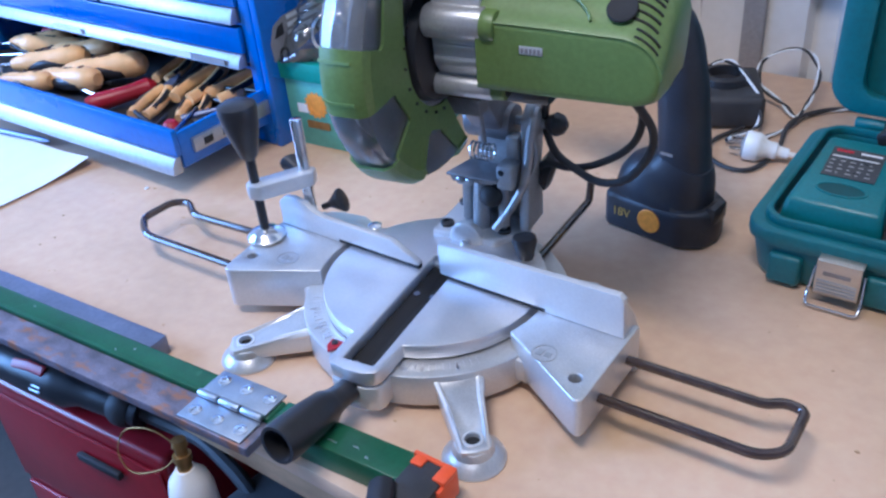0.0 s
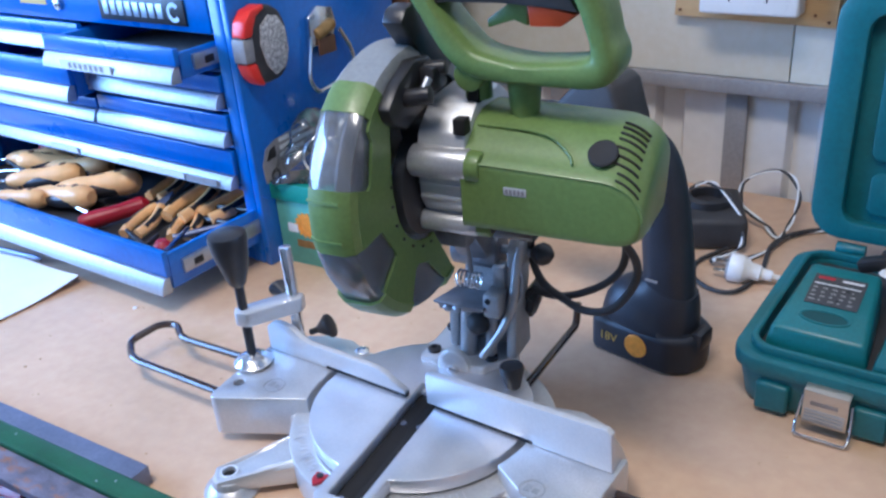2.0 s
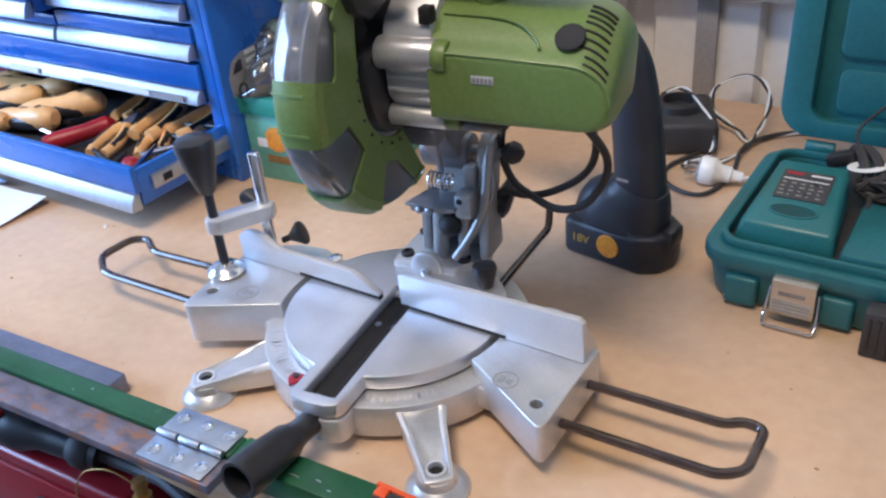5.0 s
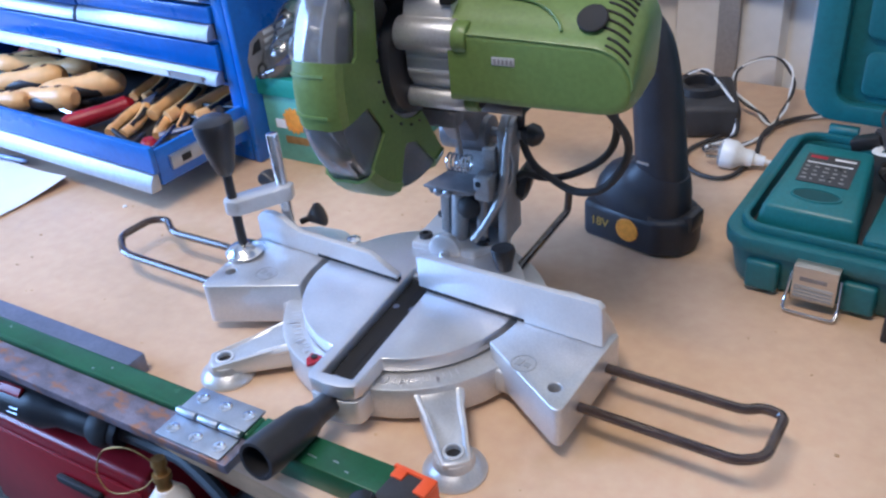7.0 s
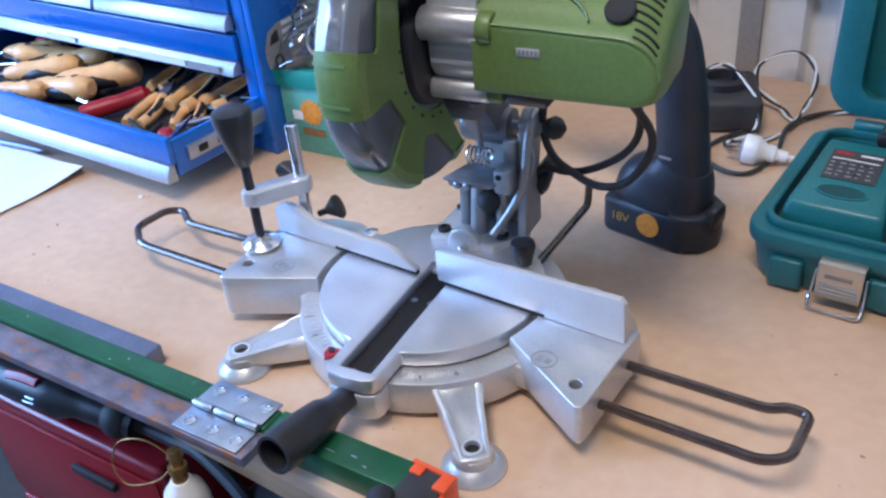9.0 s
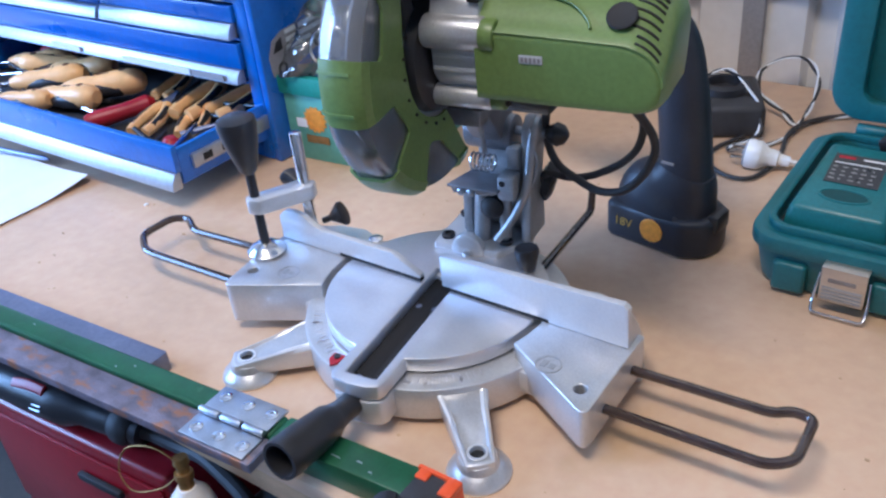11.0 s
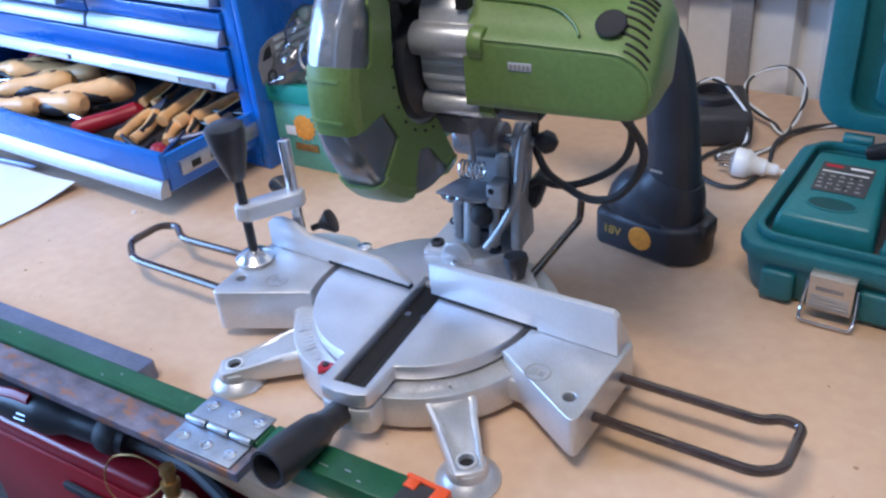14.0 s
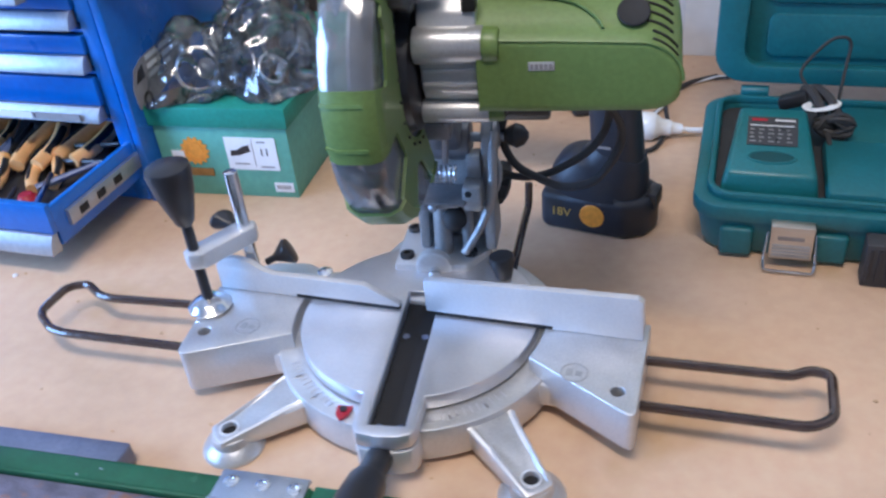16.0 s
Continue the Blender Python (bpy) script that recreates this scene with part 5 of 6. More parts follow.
# ---- paper and pen ----
pad = thing("paper_pad", "loose white papers with a curled corner on the bench", "papers", (-0.7, 0.0, 0))
for i in range(4):
    sh = bmesh.new()
    bmesh.ops.create_grid(sh, x_segments=14, y_segments=14, size=0.5)
    for v in sh.verts:
        u, w = v.co.x, v.co.y
        v.co.z = 0.0008 + 0.0008 * i + 0.014 * max(0, u + w - 0.45) ** 1.6 * (1 + 0.25 * i)
        v.co.x, v.co.y = u * 0.21, w * 0.148 + 0.0
    bmesh.ops.solidify(sh, geom=list(sh.faces), thickness=0.0003)
    part("sheet", moved(sh, Matrix.Translation((-0.712 + 0.003 * i, -0.033 + 0.002 * i, 0)) @ Matrix.Rotation(radians(4 - 2 * i), 4, "Z")), PAPER, pad)
single("pen", lathe([(0, 0.0015), (0.08, 0.004), (0.9, 0.0045), (1, 0.003), (1, 0)], (-0.70, 0.052, 0.0085), (-0.84, 0.035, 0.0085), 12), STRIPM, "dark blue pen lying on the papers", "pen")

# ---- shoe box with a bag on it ----
carton = thing("shoe_box", "green cardboard shoe box with a printed end label", "shoe box", (-0.31, 0.38, 0))
TB = Matrix.Translation((-0.314, 0.2275, 0)) @ Matrix.Rotation(radians(4.5), 4, "Z")
part("box", moved(block(-0.082, 0.082, 0.002, 0.300, 0.0, 0.100, 0.001), TB), BOXL, carton)
part("lid", moved(block(-0.086, 0.086, -0.002, 0.304, 0.090, 0.114, 0.0015), TB), BOXG, carton, "darker green lid")
disc = [((0.0165 + 0.0018 * math.cos(14 * a)) * math.cos(a) - 0.036, (0.0165 + 0.0018 * math.cos(14 * a)) * math.sin(a) + 0.058) for a in [2 * math.pi * i / 84 for i in range(84)]]
part("round_print", moved(prism(disc, 0.0008, 0.0016, axis="y"), TB), ORANGE, carton)
part("round_print_ring", moved(prism(ring_pts(-0.036, 0.058, 0.012, 30), 0.0002, 0.0007, axis="y", holes=[ring_pts(-0.036, 0.058, 0.0098, 30)]), TB), ORANGE, carton)
part("print_bar", moved(block(-0.054, -0.018, 0.0006, 0.0014, 0.026, 0.036), TB), BRASS, carton)
lab = part("end_label", moved(block(0.004, 0.066, 0.0006, 0.0016, 0.036, 0.077), TB), LABELM, carton, "white end label with a shoe picture")
part("shoe_print", moved(prism([(0.009, 0.054), (0.010, 0.061), (0.017, 0.061), (0.026, 0.066), (0.033, 0.068), (0.034, 0.060), (0.020, 0.055)], 0.0001, 0.0005, axis="y"), TB), BLACKP, lab)
part("label_line", moved(block(0.0375, 0.0380, 0.0001, 0.0005, 0.040, 0.075), TB), SHADEM, lab)
for z0, x0, x1 in ((0.071, 0.044, 0.054), (0.043, 0.012, 0.030), (0.0395, 0.044, 0.060)):
    part("label_bar", moved(block(x0, x1, 0.0001, 0.0005, z0, z0 + 0.0018), TB), SHADEM, lab)
part("size_number", moved(words("11", 0.013, Matrix.Translation((0.051, 0.0003, 0.059)) @ Matrix.Rotation(radians(90), 4, "X"), 0.0002), TB), BLACKP, lab)
sm = part("bar_code_label", moved(block(0.055, 0.078, 0.0006, 0.0016, 0.008, 0.020), TB), LABELM, carton)
for i in range(8):
    part("label_bar", moved(block(0.058 + 0.0022 * i, 0.0592 + 0.0022 * i, 0.0001, 0.0005, 0.012, 0.017), TB), SHADEM, sm)
part("corner_label", moved(block(-0.066, -0.050, 0.0006, 0.0016, 0.046, 0.058), TB), LABELM, carton)

sack = thing("plastic_bag", "clear crinkled plastic bags of metal fittings on the box", "plastic bag", (-0.31, 0.33, 0.114))


def crumple(cx, cy, r, h, seed):
    bm = bmesh.new()
    bmesh.ops.create_icosphere(bm, subdivisions=4, radius=1)
    for v in bm.verts:
        p = v.co.copy()
        k = 1 + 0.40 * noise.noise(p * 1.3 + Vector((seed, 0, 0))) + 0.30 * (0.5 - abs(noise.noise(p * 2.2 + Vector((0, seed, 0))))) + 0.10 * (0.5 - abs(noise.noise(p * 5.5 + Vector((seed, seed, 0)))))
        p *= k
        if p.z < -0.3:
            p.x, p.y = p.x * (1.0 + (-0.3 - p.z) * 0.9), p.y * (1.0 + (-0.3 - p.z) * 0.9)
        v.co = (cx + p.x * r, cy + p.y * r, 0.1145 + max(0.0, (p.z + 0.75)) * h)
    return bm


part("bag", crumple(-0.357, 0.275, 0.044, 0.042, 1.0), FILM, sack)
part("bag", crumple(-0.275, 0.300, 0.044, 0.048, 5.0), FILM, sack)
part("bag", crumple(-0.315, 0.375, 0.055, 0.055, 9.0), FILM, sack)
rng = random.Random(3)
for cx, cy, cz, r, lean in ((-0.352, 0.272, 0.139, 0.024, 20), (-0.300, 0.288, 0.135, 0.020, -30), (-0.330, 0.320, 0.158, 0.022, 50), (-0.275, 0.335, 0.150, 0.022, 10), (-0.268, 0.292, 0.134, 0.016, 70), (-0.330, 0.375, 0.160, 0.024, -15)):
    tilt = Matrix.Translation((cx, cy, cz)) @ Matrix.Rotation(radians(lean), 4, "Z") @ Matrix.Rotation(radians(62), 4, "X")
    ring = [tilt @ Vector((r * math.cos(a), r * math.sin(a), 0)) for a in [2 * math.pi * i / 24 for i in range(24)]]
    part("ring_fitting", sweep(ring, (0.0024, 0.0024), 8, True), CHROME, sack, "bright metal ring")
    part("ring_fitting", lathe([(0, r * 0.35), (0.2, r * 0.42), (0.8, r * 0.42), (1, r * 0.3), (1, 0)], (cx, cy + 0.012, cz - 0.012), (cx + 0.01, cy + 0.012, cz + 0.004), 14), rng.choice([ZINC, CHROME, BLACKP]), sack)

# ---- cordless drill standing on its battery ----
drill = thing("cordless_drill", "dark navy cordless drill standing on its battery", "cordless drill", (0.115, 0.25, 0))
TD = Matrix.Translation((0.116, 0.250, 0)) @ Matrix.Rotation(radians(-8), 4, "Z")
foot_pts = [(-0.060, -0.030), (-0.052, -0.034), (0.030, -0.036), (0.050, -0.022), (0.056, 0.0), (0.050, 0.022), (0.030, 0.036), (-0.052, 0.034), (-0.060, 0.030)]
pack = part("battery", moved(prism(foot_pts, 0.0, 0.042, 0.007, seg=3), TD), NAVY, drill, "dark battery pack with orange disc")
part("shoulder", moved(sweep(smooth_line([(-0.002, 0, 0.039), (-0.001, 0, 0.048), (0.004, 0, 0.058), (0.010, 0, 0.069), (0.014, 0, 0.084)], 2), [(0.057, 0.034), (0.056, 0.034), (0.054, 0.033), (0.051, 0.031), (0.046, 0.029), (0.041, 0.027), (0.036, 0.025), (0.031, 0.0235), (0.027, 0.022)], 24, False, 0.75, up=(0, 1, 0)), TD), NAVY, drill)
part("latch_tab", moved(block(0.044, 0.0565, -0.013, 0.013, 0.026, 0.046, 0.004), TD), BLACKP, drill)
part("orange_disc", moved(lathe([(0, 0.0128), (0.8, 0.0128), (1, 0.0122), (1, 0)], (-0.003, -0.0335, 0.0235), (-0.003, -0.0364, 0.0235), 30), TD), ORANGE, pack, "round orange sticker")
part("voltage_print", moved(words("18V", 0.0135, Matrix.Translation((-0.036, -0.0347, 0.0225)) @ Matrix.Rotation(radians(90), 4, "X"), 0.0003), TD), GOLD, pack)
hand = smooth_line([(0.013, 0, 0.070), (0.011, 0, 0.100), (0.007, 0, 0.140), (0.002, 0, 0.175), (-0.005, 0, 0.203), (-0.018, 0, 0.221), (-0.044, 0, 0.229)], 4)
n = len(hand)
part("handgrip", moved(sweep(hand, [(0.0265 - 0.0065 * i / (n - 1), 0.0215 - 0.002 * i / (n - 1)) for i in range(n)], 18, False, 0.8, up=(0, 1, 0)), TD), NAVY, drill, "black rubbered pistol grip")
part("grip_print", moved(block(-0.002, 0.011, -0.0228, -0.0216, 0.094, 0.0965), TD), SHADEM, drill)
shell_pts = [(-0.122, 0.243), (-0.112, 0.254), (-0.098, 0.268), (-0.084, 0.282), (-0.070, 0.289), (-0.048, 0.290), (-0.040, 0.282), (-0.034, 0.262), (-0.028, 0.246), (-0.034, 0.214), (-0.070, 0.206), (-0.112, 0.206), (-0.124, 0.222)]
part("body", moved(prism(shell_pts, -0.026, 0.026, 0.007, axis="y", seg=3), TD), BLACKR, drill)
part("chuck", moved(lathe([(0, 0.024), (0.4, 0.022), (0.5, 0.019), (0.9, 0.016), (1, 0.010), (1, 0)], (-0.138, 0, 0.226), (-0.178, 0, 0.228), 20), TD), BLACKP, drill, "black drill chuck")
part("gear_ring", moved(lathe([(0, 0.022), (0.2, 0.025), (0.8, 0.025), (1, 0.022)], (-0.116, 0, 0.225), (-0.140, 0, 0.226), 24), TD), BLACKR, drill)
part("trigger", moved(block(-0.034, -0.020, -0.007, 0.007, 0.168, 0.204, 0.004), TD), BLACKP, drill)

# ---- black charger with a two-coloured lead ----
chg = thing("battery_charger", "dusty black battery charger on the bench by the wall", "battery charger", (0.08, 0.545, 0))
TC = Matrix.Translation((0.062, 0.545, 0)) @ Matrix.Rotation(radians(24), 4, "Z")
part("body", moved(prism([(-0.046, -0.055), (0.046, -0.055), (0.046, 0.055), (-0.046, 0.055)], 0.0, 0.042, 0.008, seg=3), TC), BLACKR, chg)
part("socket_rim", moved(lathe([(0, 0.032), (0.8, 0.030), (1, 0.026), (1, 0.021), (0.1, 0.019), (0.1, 0)], (0, 0.005, 0.041), (0, 0.005, 0.053), 26), TC), BLACKP, chg)
lead = [(0.030, 0.560, 0.050), (0.050, 0.580, 0.056), (0.085, 0.552, 0.054), (0.115, 0.520, 0.035), (0.122, 0.500, 0.010), (0.100, 0.462, 0.006), (0.122, 0.470, 0.004), (0.150, 0.520, 0.004), (0.156, 0.565, 0.010), (0.158, 0.600, 0.020), (0.152, 0.640, 0.036), (0.130, 0.668, 0.048), (0.100, 0.672, 0.046), (0.078, 0.640, 0.036), (0.092, 0.600, 0.022), (0.128, 0.580, 0.010), (0.152, 0.560, 0.004), (0.175, 0.590, 0.004), (0.200, 0.610, 0.004), (0.230, 0.618, 0.004)]
line = smooth_line(lead, 6)
turns = [(Vector((math.cos(i * 0.55), math.sin(i * 0.55), 0.4 * math.sin(i * 0.55 + 1))) * 0.0019) for i in range(len(line))]
single("charger_lead", sweep([a + b for a, b in zip(line, turns)], (0.0019, 0.0019), 7), BLACKR, "twisted black strand of the charger lead on the bench", "cable")
single("charger_lead", sweep([a - b for a, b in zip(line, turns)], (0.0017, 0.0017), 7), LABELM, "twisted white strand of the charger lead on the bench", "cable")
single("black_lead", tube([(0.105, 0.505, 0.004), (0.085, 0.455, 0.004), (0.095, 0.415, 0.004), (0.125, 0.395, 0.004), (0.150, 0.405, 0.004), (0.160, 0.46, 0.004), (0.152, 0.53, 0.008), (0.172, 0.585, 0.006), (0.21, 0.62, 0.004)], 0.0026, 8), BLACKR, "thin black lead lying on the bench", "cable")

# ---- white mains plug ----
mains = thing("mains_plug", "white three-pin mains plug on its lead", "mains plug", (0.15, 0.44, 0))
part("body", lathe([(0, 0.0160), (0.08, 0.0170), (0.30, 0.0170), (0.36, 0.0155), (0.50, 0.0105), (0.72, 0.0095), (0.75, 0.0072), (1, 0.0060), (1, 0)], (0.130, 0.434, 0.0175), (0.178, 0.442, 0.0120), 28), WHITEP, mains)
part("face", lathe([(0, 0), (0.0, 0.0145), (1, 0.0155)], (0.1285, 0.4338, 0.0177), (0.1305, 0.434, 0.0175), 24), SHADEM, mains)
for dy, dz, m in ((-0.007, 0.004, CHROME), (0.007, 0.004, CHROME), (0.0, -0.008, CHROME)):
    part("pin", moved(block(-0.017, 0.0, -0.0032 if dy == 0 else -0.001, 0.0032 if dy == 0 else 0.001, -0.001 if dy == 0 else -0.0032, 0.001 if dy == 0 else 0.0032, 0.0003), Matrix.Translation((0.1295, 0.434 + dy * 0.8, 0.0175 + dz * 0.8)) @ Matrix.Rotation(radians(9), 4, "Z")), m, mains)
part("lead", tube([(0.176, 0.4415, 0.0120), (0.200, 0.448, 0.009), (0.24, 0.470, 0.0045), (0.29, 0.490, 0.004)], 0.0034, 8), WHITEP, mains)

# ---- teal charger case ----
kit = thing("charger_case", "open teal moulded plastic case holding a charger", "tool case", (0.38, 0.32, 0))
X0, X1, Y0, Y1, ZR = 0.208, 0.560, 0.205, 0.442, 0.056


def round_rect(x0, x1, y0, y1, r, n=6):
    out = []
    for cx, cy, a in ((x1 - r, y1 - r, 0), (x0 + r, y1 - r, 90), (x0 + r, y0 + r, 180), (x1 - r, y0 + r, 270)):
        out += ring_pts(cx, cy, r, n, a, a + 90)
    return out


shell_out = prism(round_rect(X0, X1, Y0, Y1, 0.028), 0.0, ZR - 0.008, 0.006, seg=3)
for v in shell_out.verts:
    if v.co.z < 0.02:
        k = 1 - 0.05 * (0.02 - v.co.z) / 0.02
        v.co.x, v.co.y = 0.384 + (v.co.x - 0.384) * k, 0.3235 + (v.co.y - 0.3235) * k
base = part("lower_shell", shell_out, TEAL, kit)
part("rim", prism(round_rect(X0 - 0.004, X1 + 0.004, Y0 - 0.004, Y1 + 0.004, 0.030), ZR - 0.016, ZR, 0.003, holes=[round_rect(X0 + 0.014, X1 - 0.014, Y0 + 0.014, Y1 - 0.014, 0.020)]), TEAL, base)
part("inner_rim", prism(round_rect(X0 + 0.008, X1 - 0.008, Y0 + 0.008, Y1 - 0.008, 0.024), ZR - 0.001, ZR + 0.008, 0.002, holes=[round_rect(X0 + 0.014, X1 - 0.014, Y0 + 0.014, Y1 - 0.014, 0.020)]), TEAL, base)
# Black floor gives the shallow well the shade of a deep gap.
part("well_shade_floor", block(X0 + 0.015, X1 - 0.015, Y0 + 0.015, Y1 - 0.015, ZR - 0.012, ZR - 0.006), BLACKR, base)
part("moulded_step", block(0.322, 0.540, Y0 + 0.016, 0.330, ZR - 0.006, ZR + 0.012, 0.006), TEAL, base)
part("moulded_step", block(0.345, 0.540, 0.331, Y1 - 0.018, ZR - 0.006, ZR + 0.004, 0.004), TEAL, base)
for x0, x1 in ((0.232, 0.262), (0.316, 0.345), (0.385, 0.420)):
    part("moulded_rib", block(x0, x1, Y0 - 0.006, Y0 + 0.004, 0.004, 0.034, 0.004, 3), TEAL, base)
lat = part("latch", join(block(0.2765, 0.3145, Y0 - 0.016, Y0 - 0.0125, 0.012, 0.047, 0.0015), block(0.2765, 0.3145, Y0 - 0.016, Y0 + 0.002, 0.0445, 0.047, 0.001)), mat("brushed_latch", (0.60, 0.55, 0.48), 0.35, metal=0.85, vary=0.06, scale=40, stretch=(1, 1, 6)), base, "brushed steel latch")
for z in (0.016, 0.0195, 0.023, 0.0265):
    part("latch_rib", block(0.279, 0.312, Y0 - 0.0172, Y0 - 0.0158, z, z + 0.0014), ZINC, lat)
part("latch_mark", block(0.283, 0.306, Y0 - 0.0166, Y0 - 0.0160, 0.033, 0.037), CASTD, lat)
part("latch_wire", bent([(0.2750, Y0 - 0.008, 0.036), (0.2725, Y0 - 0.016, 0.010), (0.2735, Y0 - 0.024, 0.0035), (0.3170, Y0 - 0.024, 0.0035), (0.3180, Y0 - 0.016, 0.010), (0.3160, Y0 - 0.008, 0.036)], 0.0014, 0.004, 8), CHROME, lat)
vent = part("side_block", block(0.3560, 0.3900, Y0 - 0.030, Y0 - 0.008, 0.0, 0.045, 0.002), BLACKR, base, "dark ribbed plastic block")
for k in range(4):
    part("block_rib", block(0.3590 + 0.0075 * k, 0.3620 + 0.0075 * k, Y0 - 0.0316, Y0 - 0.0298, 0.006, 0.040, 0.0005), BLACKP, vent)
lidm = Matrix.Translation((0.0, Y1 + 0.004, ZR + 0.004)) @ Matrix.Rotation(radians(-4.5), 4, "X")
lid = part("lid", moved(join(prism(round_rect(0.208, 0.565, 0.012, 0.279, 0.034), 0.016, 0.040, 0.006, axis="y", seg=3), prism(round_rect(0.208, 0.565, 0.012, 0.279, 0.034), 0.0, 0.017, 0.003, axis="y", holes=[round_rect(0.240, 0.545, 0.032, 0.252, 0.018)])), lidm), TEAL, kit, "teal lid standing open")
part("lid_panel", moved(prism(round_rect(0.258, 0.530, 0.100, 0.232, 0.012), 0.010, 0.0165, 0.004, axis="y"), lidm), TEAL, lid)
part("lid_panel", moved(prism(round_rect(0.262, 0.526, 0.040, 0.088, 0.010), 0.011, 0.0165, 0.003, axis="y"), lidm), TEAL, lid)
part("lid_catch", moved(block(0.262, 0.288, 0.002, 0.030, 0.275, 0.2835, 0.002), lidm), WHITEP, lid)
for x in (0.24, 0.40, 0.52):
    part("hinge_lug", rod((x, Y1 + 0.010, ZR + 0.004), (x + 0.03, Y1 + 0.010, ZR + 0.004), 0.007, seg=14, bev=0.001), TEAL, base)

unit = thing("teal_charger", "teal battery charger with a printed top in its case", "battery charger", (0.27, 0.29, 0.05))
ub = bmesh.new()
low = [(0.226, 0.232), (0.318, 0.232), (0.308, 0.345), (0.236, 0.345)]
top = [(0.231, 0.238, 0.074), (0.313, 0.238, 0.074), (0.304, 0.340, 0.094), (0.240, 0.340, 0.094)]
va, vb = [ub.verts.new((x, y, 0.050)) for x, y in low], [ub.verts.new(p) for p in top]
ub.faces.new(va[::-1])
ub.faces.new(vb)
for i in range(4):
    j = (i + 1) % 4
    ub.faces.new((va[i], va[j], vb[j], vb[i]))
soften(ub, 0.005, 0.3, 3)
u = part("body", ub, TEALD, unit)
MT = Matrix.Translation((0.272, 0.289, 0.0841)) @ Matrix.Rotation(radians(11.1), 4, "X")
part("socket_rim", moved(prism([(0.023 * math.cos(a), -0.028 + 0.010 * math.sin(a)) for a in [2 * math.pi * i / 28 for i in range(28)]], -0.0004, 0.0010, 0.0004, holes=[[(0.0205 * math.cos(a), -0.028 + 0.008 * math.sin(a)) for a in [2 * math.pi * i / 28 for i in range(28)]]]), MT), TEALD, u)
# Flat ellipse; the socket's inner shade is put into a darker teal.
part("socket_shade", moved(prism([(0.0205 * math.cos(a), -0.028 + 0.008 * math.sin(a)) for a in [2 * math.pi * i / 28 for i in range(28)]], 0.0, 0.0004), MT), mat("teal_well_shade", (0.004, 0.06, 0.065), 0.5), u)
lb = part("top_label", moved(block(-0.0235, 0.0235, -0.011, 0.034, 0.0002, 0.0008), MT), mat("dark_grey_label", (0.055, 0.055, 0.06), 0.3), u, "dark printed label with small marks")
rng = random.Random(12)
part("label_bar", moved(block(-0.020, -0.005, 0.027, 0.0305, 0.0008, 0.0011), MT), RED, lb)
part("label_bar", moved(block(0.002, 0.021, 0.0275, 0.030, 0.0008, 0.0011), MT), LABELM, lb)
part("label_bar", moved(block(-0.021, 0.020, 0.0190, 0.0205, 0.0008, 0.0011), MT), LABELM, lb)
for row in range(4):
    for col in range(5):
        w = rng.uniform(0.002, 0.006)
        x, y = -0.021 + col * 0.0086, 0.0125 - row * 0.0062
        part("label_bar", moved(block(x, x + w, y, y + 0.0017, 0.0008, 0.0011), MT), SHADEM, lb)
cord = thing("coiled_cord", "black mains cord bundled with a white tie in the case", "cable", (0.365, 0.34, 0.07))
loops = []
for i in range(64):
    a = i * 0.60
    loops.append((0.331 + 0.017 * math.cos(a) + 0.0015 * math.sin(i * 1.7), 0.338 + 0.004 * math.sin(i * 0.9), 0.0770 + 0.0110 * math.sin(a) * math.sin(i * 0.37 + 0.6) + 0.0016 * math.sin(i * 1.1)))
part("coil", tube(loops, 0.0030, 7, False, 2), BLACKR, cord)
part("strand", tube([(0.322, 0.340, 0.084), (0.314, 0.352, 0.096), (0.306, 0.366, 0.102), (0.300, 0.372, 0.100)], 0.0052, 8), BLACKR, cord)
part("strand", tube([(0.334, 0.340, 0.086), (0.326, 0.352, 0.098), (0.314, 0.368, 0.103), (0.304, 0.374, 0.098)], 0.0050, 8), BLACKR, cord)
part("loop", tube([(0.306, 0.372, 0.100), (0.297, 0.398, 0.107), (0.307, 0.410, 0.121), (0.324, 0.420, 0.136), (0.338, 0.421, 0.138), (0.343, 0.420, 0.130), (0.341, 0.410, 0.113), (0.336, 0.380, 0.094), (0.332, 0.345, 0.084)], 0.0017, 8), BLACKR, cord)
part("tail", tube([(0.326, 0.334, 0.070), (0.328, 0.318, 0.066), (0.332, 0.292, 0.0625), (0.338, 0.276, 0.060)], 0.0028, 8), BLACKR, cord)
part("plug_end", moved(block(-0.016, 0.014, -0.009, 0.009, -0.007, 0.007, 0.004), Matrix.Translation((0.293, 0.367, 0.091)) @ Matrix.Rotation(radians(-8), 4, "Z") @ Matrix.Rotation(radians(-22), 4, "Y")), BLACKP, cord)
part("tie", sweep([(0.3175 + 0.014 * math.cos(a), 0.349 + 0.010 * math.sin(a), 0.0945 + 0.003 * math.cos(a)) for a in [2 * math.pi * i / 20 for i in range(20)]], (0.0045, 0.0010), 8, True, up=(0, 0, 1)), LABELM, cord, "white tie")

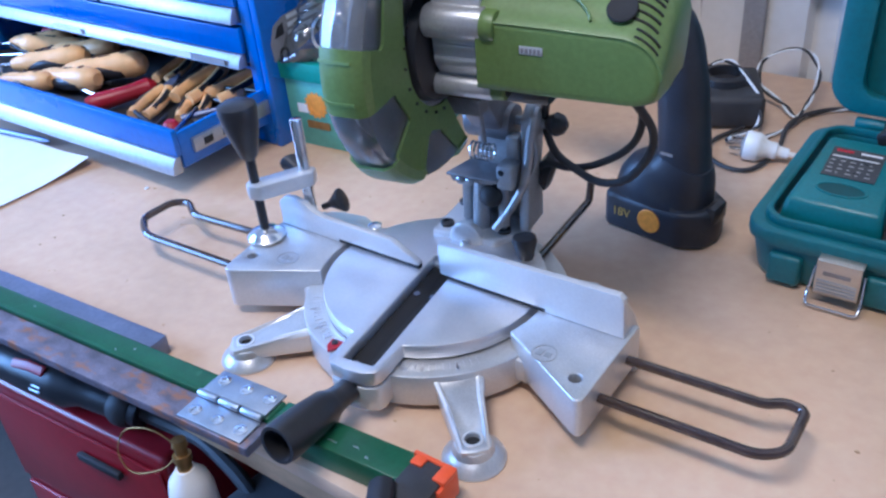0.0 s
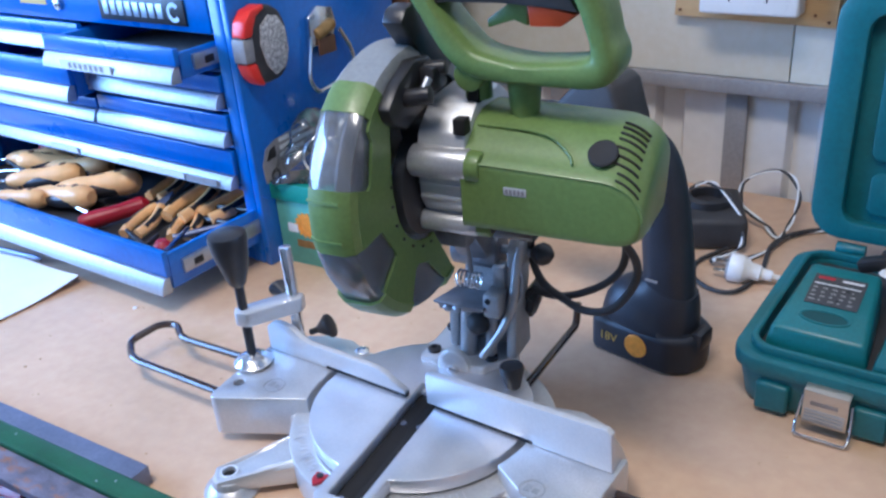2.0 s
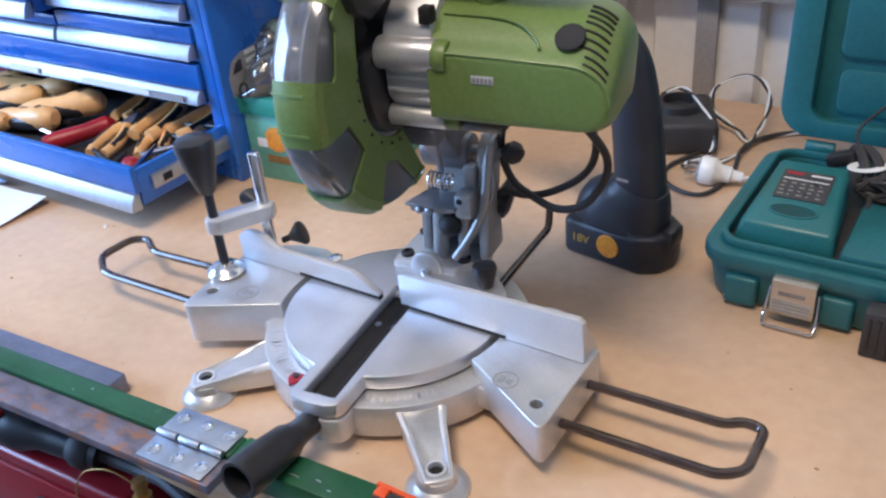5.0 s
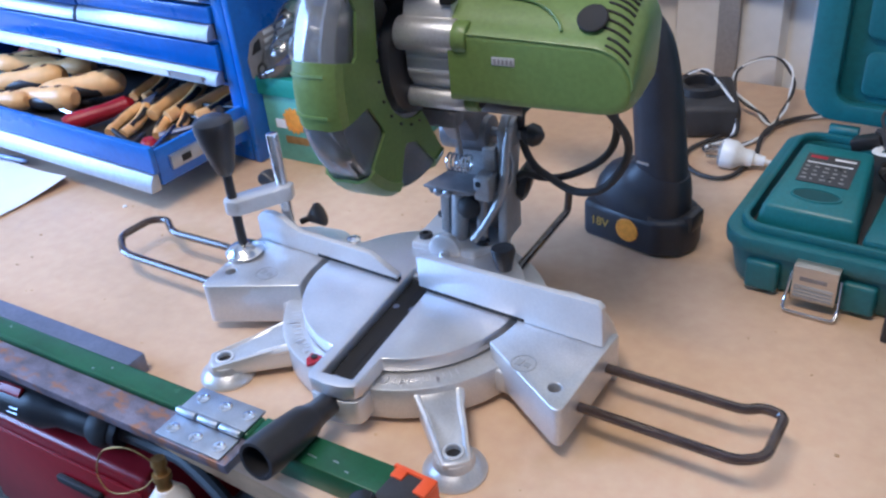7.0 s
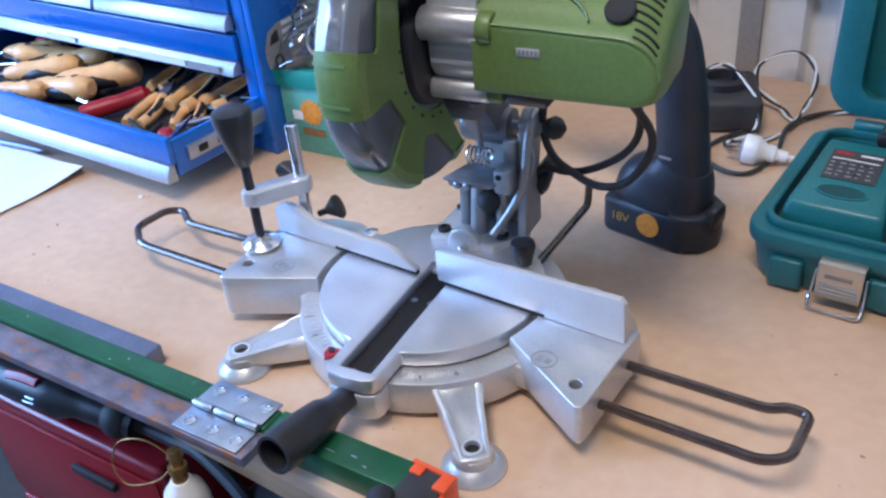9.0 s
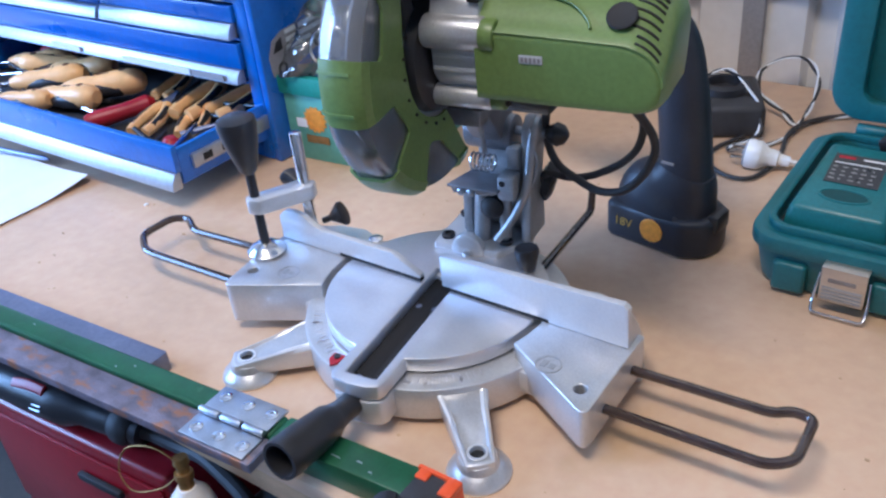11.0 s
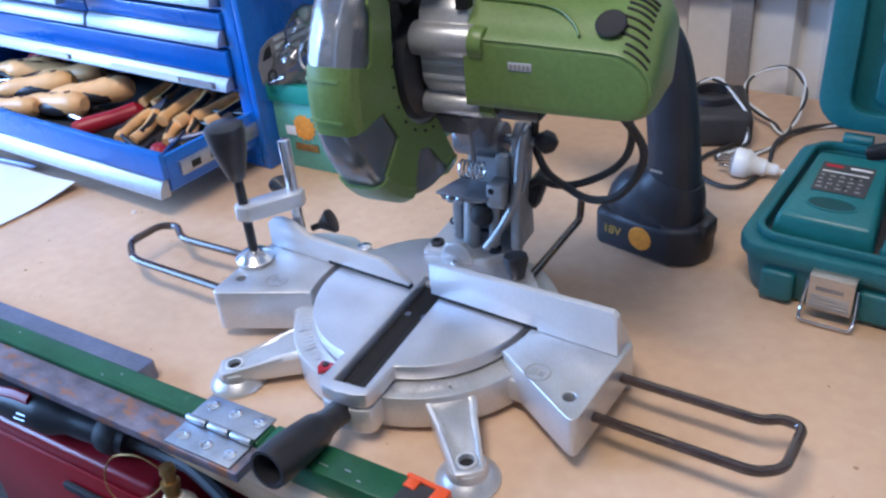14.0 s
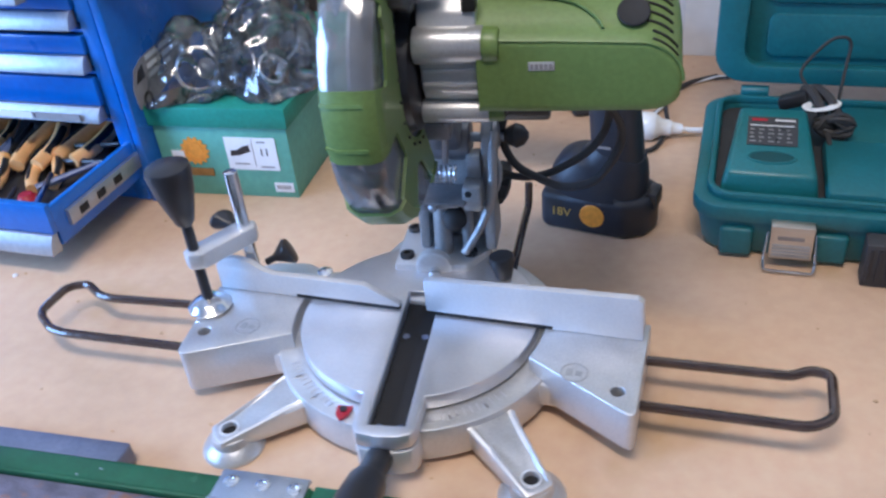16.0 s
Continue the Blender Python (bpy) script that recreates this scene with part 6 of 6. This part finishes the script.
# ---- on the wall ----
outlet = thing("double_power_outlet", "white double power outlet on a plywood backing", "power outlet", (0.045, 0.68, 0.29))
WY = 0.680
part("backing", prism([(-0.042, 0.252), (0.166, 0.247), (0.168, 0.345), (-0.037, 0.353)], WY - 0.012, WY - 0.0003, 0.001, axis="y"), PLY, outlet, "plywood backing board")
pb = part("block", block(0.003, 0.128, WY - 0.046, WY - 0.0122, 0.264, 0.339, 0.004, 3), WHITEP, outlet)
for x in (0.022, 0.106):
    part("switch", block(x - 0.008, x + 0.008, WY - 0.0485, WY - 0.0462, 0.316, 0.330, 0.0012), WHITEP, pb)
for x in (0.042, 0.089):
    for dx, dz, t in ((-0.008, 0.0, 28), (0.008, 0.0, -28), (0.0, -0.016, 0)):
        part("socket_slot", moved(block(-0.0009, 0.0009, -0.0004, 0.0004, -0.0042, 0.0042), Matrix.Translation((x + dx, WY - 0.0463, 0.301 + dz)) @ Matrix.Rotation(radians(t), 4, "Y")), DARKM, pb)
for x in (0.018, 0.112):
    part("mark", block(x - 0.002, x + 0.002, WY - 0.0466, WY - 0.0461, 0.302, 0.306), DARKM, pb)
for x, z in ((-0.034, 0.260), (-0.030, 0.344), (0.140, 0.262), (0.157, 0.254), (0.138, 0.336), (0.158, 0.338)):
    part("screw", lathe([(0, 0.0022), (0.7, 0.0022), (1, 0.001), (1, 0)], (x, WY - 0.012, z), (x, WY - 0.0135, z), 10), BROWN, outlet)
part("knot", lathe([(0, 0.007), (1, 0.0065), (1, 0)], (0.142, WY - 0.0119, 0.288), (0.142, WY - 0.0125, 0.288), 16), BROWN, outlet, "dark knot in the plywood")
single("wall_hook", sweep([(-0.081 + 0.006 * math.cos(a), WY - 0.002, 0.342 + 0.006 * math.sin(a)) for a in [-0.5 + 4.4 * i / 12 for i in range(13)]], (0.0012, 0.0012), 6), BROWN, "small bent wire hook in the wall panel", "hook")
hs = thing("hand_saw", "blue-grey hand saw hanging against the wall panel", "hand saw", (-0.23, 0.67, 0.3))
part("blade", prism([(-0.280, 0.318), (-0.172, 0.318), (-0.170, 0.60), (-0.270, 0.60)], WY - 0.006, WY - 0.004, axis="y"), SAWBLUE, hs)
part("handle", prism([(-0.284, 0.262), (-0.168, 0.270), (-0.164, 0.330), (-0.200, 0.345), (-0.284, 0.335)], WY - 0.020, WY - 0.0062, 0.003, axis="y"), BLACKP, hs, "dark plastic handle")
part("clip", block(-0.186, -0.172, WY - 0.0225, WY - 0.0202, 0.318, 0.332, 0.001), ORANGEP, hs)
single("brown_post", block(-0.560, -0.395, 0.640, 0.6715, 0.0, 1.3, 0.002), BROWN, "brown timber board leaning upright by the wall", "timber")
single("dark_tube", rod((-0.392, 0.628, 0.0), (-0.372, 0.655, 1.1), 0.017, seg=16), BLACKP, "dark pipe standing against the wall", "pipe")
bin_ = thing("wall_bin", "grey wall shelf bracket with a dark lower edge", "shelf", (0.25, 0.66, 0.37))
part("shelf", block(0.158, 0.75, 0.560, 0.6795, 0.362, 0.366, 0.001), BROWN, bin_)
part("box", block(0.162, 0.70, 0.575, 0.6790, 0.3662, 0.52, 0.003), SHADEM, bin_)
part("apron", block(0.165, 0.75, 0.672, 0.6795, 0.322, 0.3615, 0.001), SHADEM, bin_)

# specks of dirt and sawdust on the bench
rng = random.Random(21)
dust = bmesh.new()
for i in range(150):
    x, y, r = rng.uniform(-0.7, 0.5), rng.uniform(-0.14, 0.66), rng.uniform(0.0006, 0.0016)
    bmesh.ops.create_icosphere(dust, subdivisions=1, radius=r, matrix=Matrix.Translation((x, y, r * 0.4)) @ Matrix.Diagonal((1.4, 1, 0.5, 1)))
single("sawdust", dust, WOOD, "scattered sawdust specks on the bench top", "dust", "stuff")
single("bench_speck", lathe([(0, 0.003), (0.6, 0.0028), (1, 0)], (-0.473, 0.037, 0), (-0.473, 0.037, 0.002), 10), PAPER, "tiny white chip on the bench", "speck")
single("bench_crack", flat([(0.3180, -0.160, 0.0007), (0.3192, -0.1605, 0.0007), (0.3235, -0.130, 0.0007), (0.3150, -0.108, 0.0007), (0.3142, -0.1085, 0.0007), (0.3222, -0.131, 0.0007)], 0.0003), BROWN, "fine dark scratch in the bench top", "scratch")
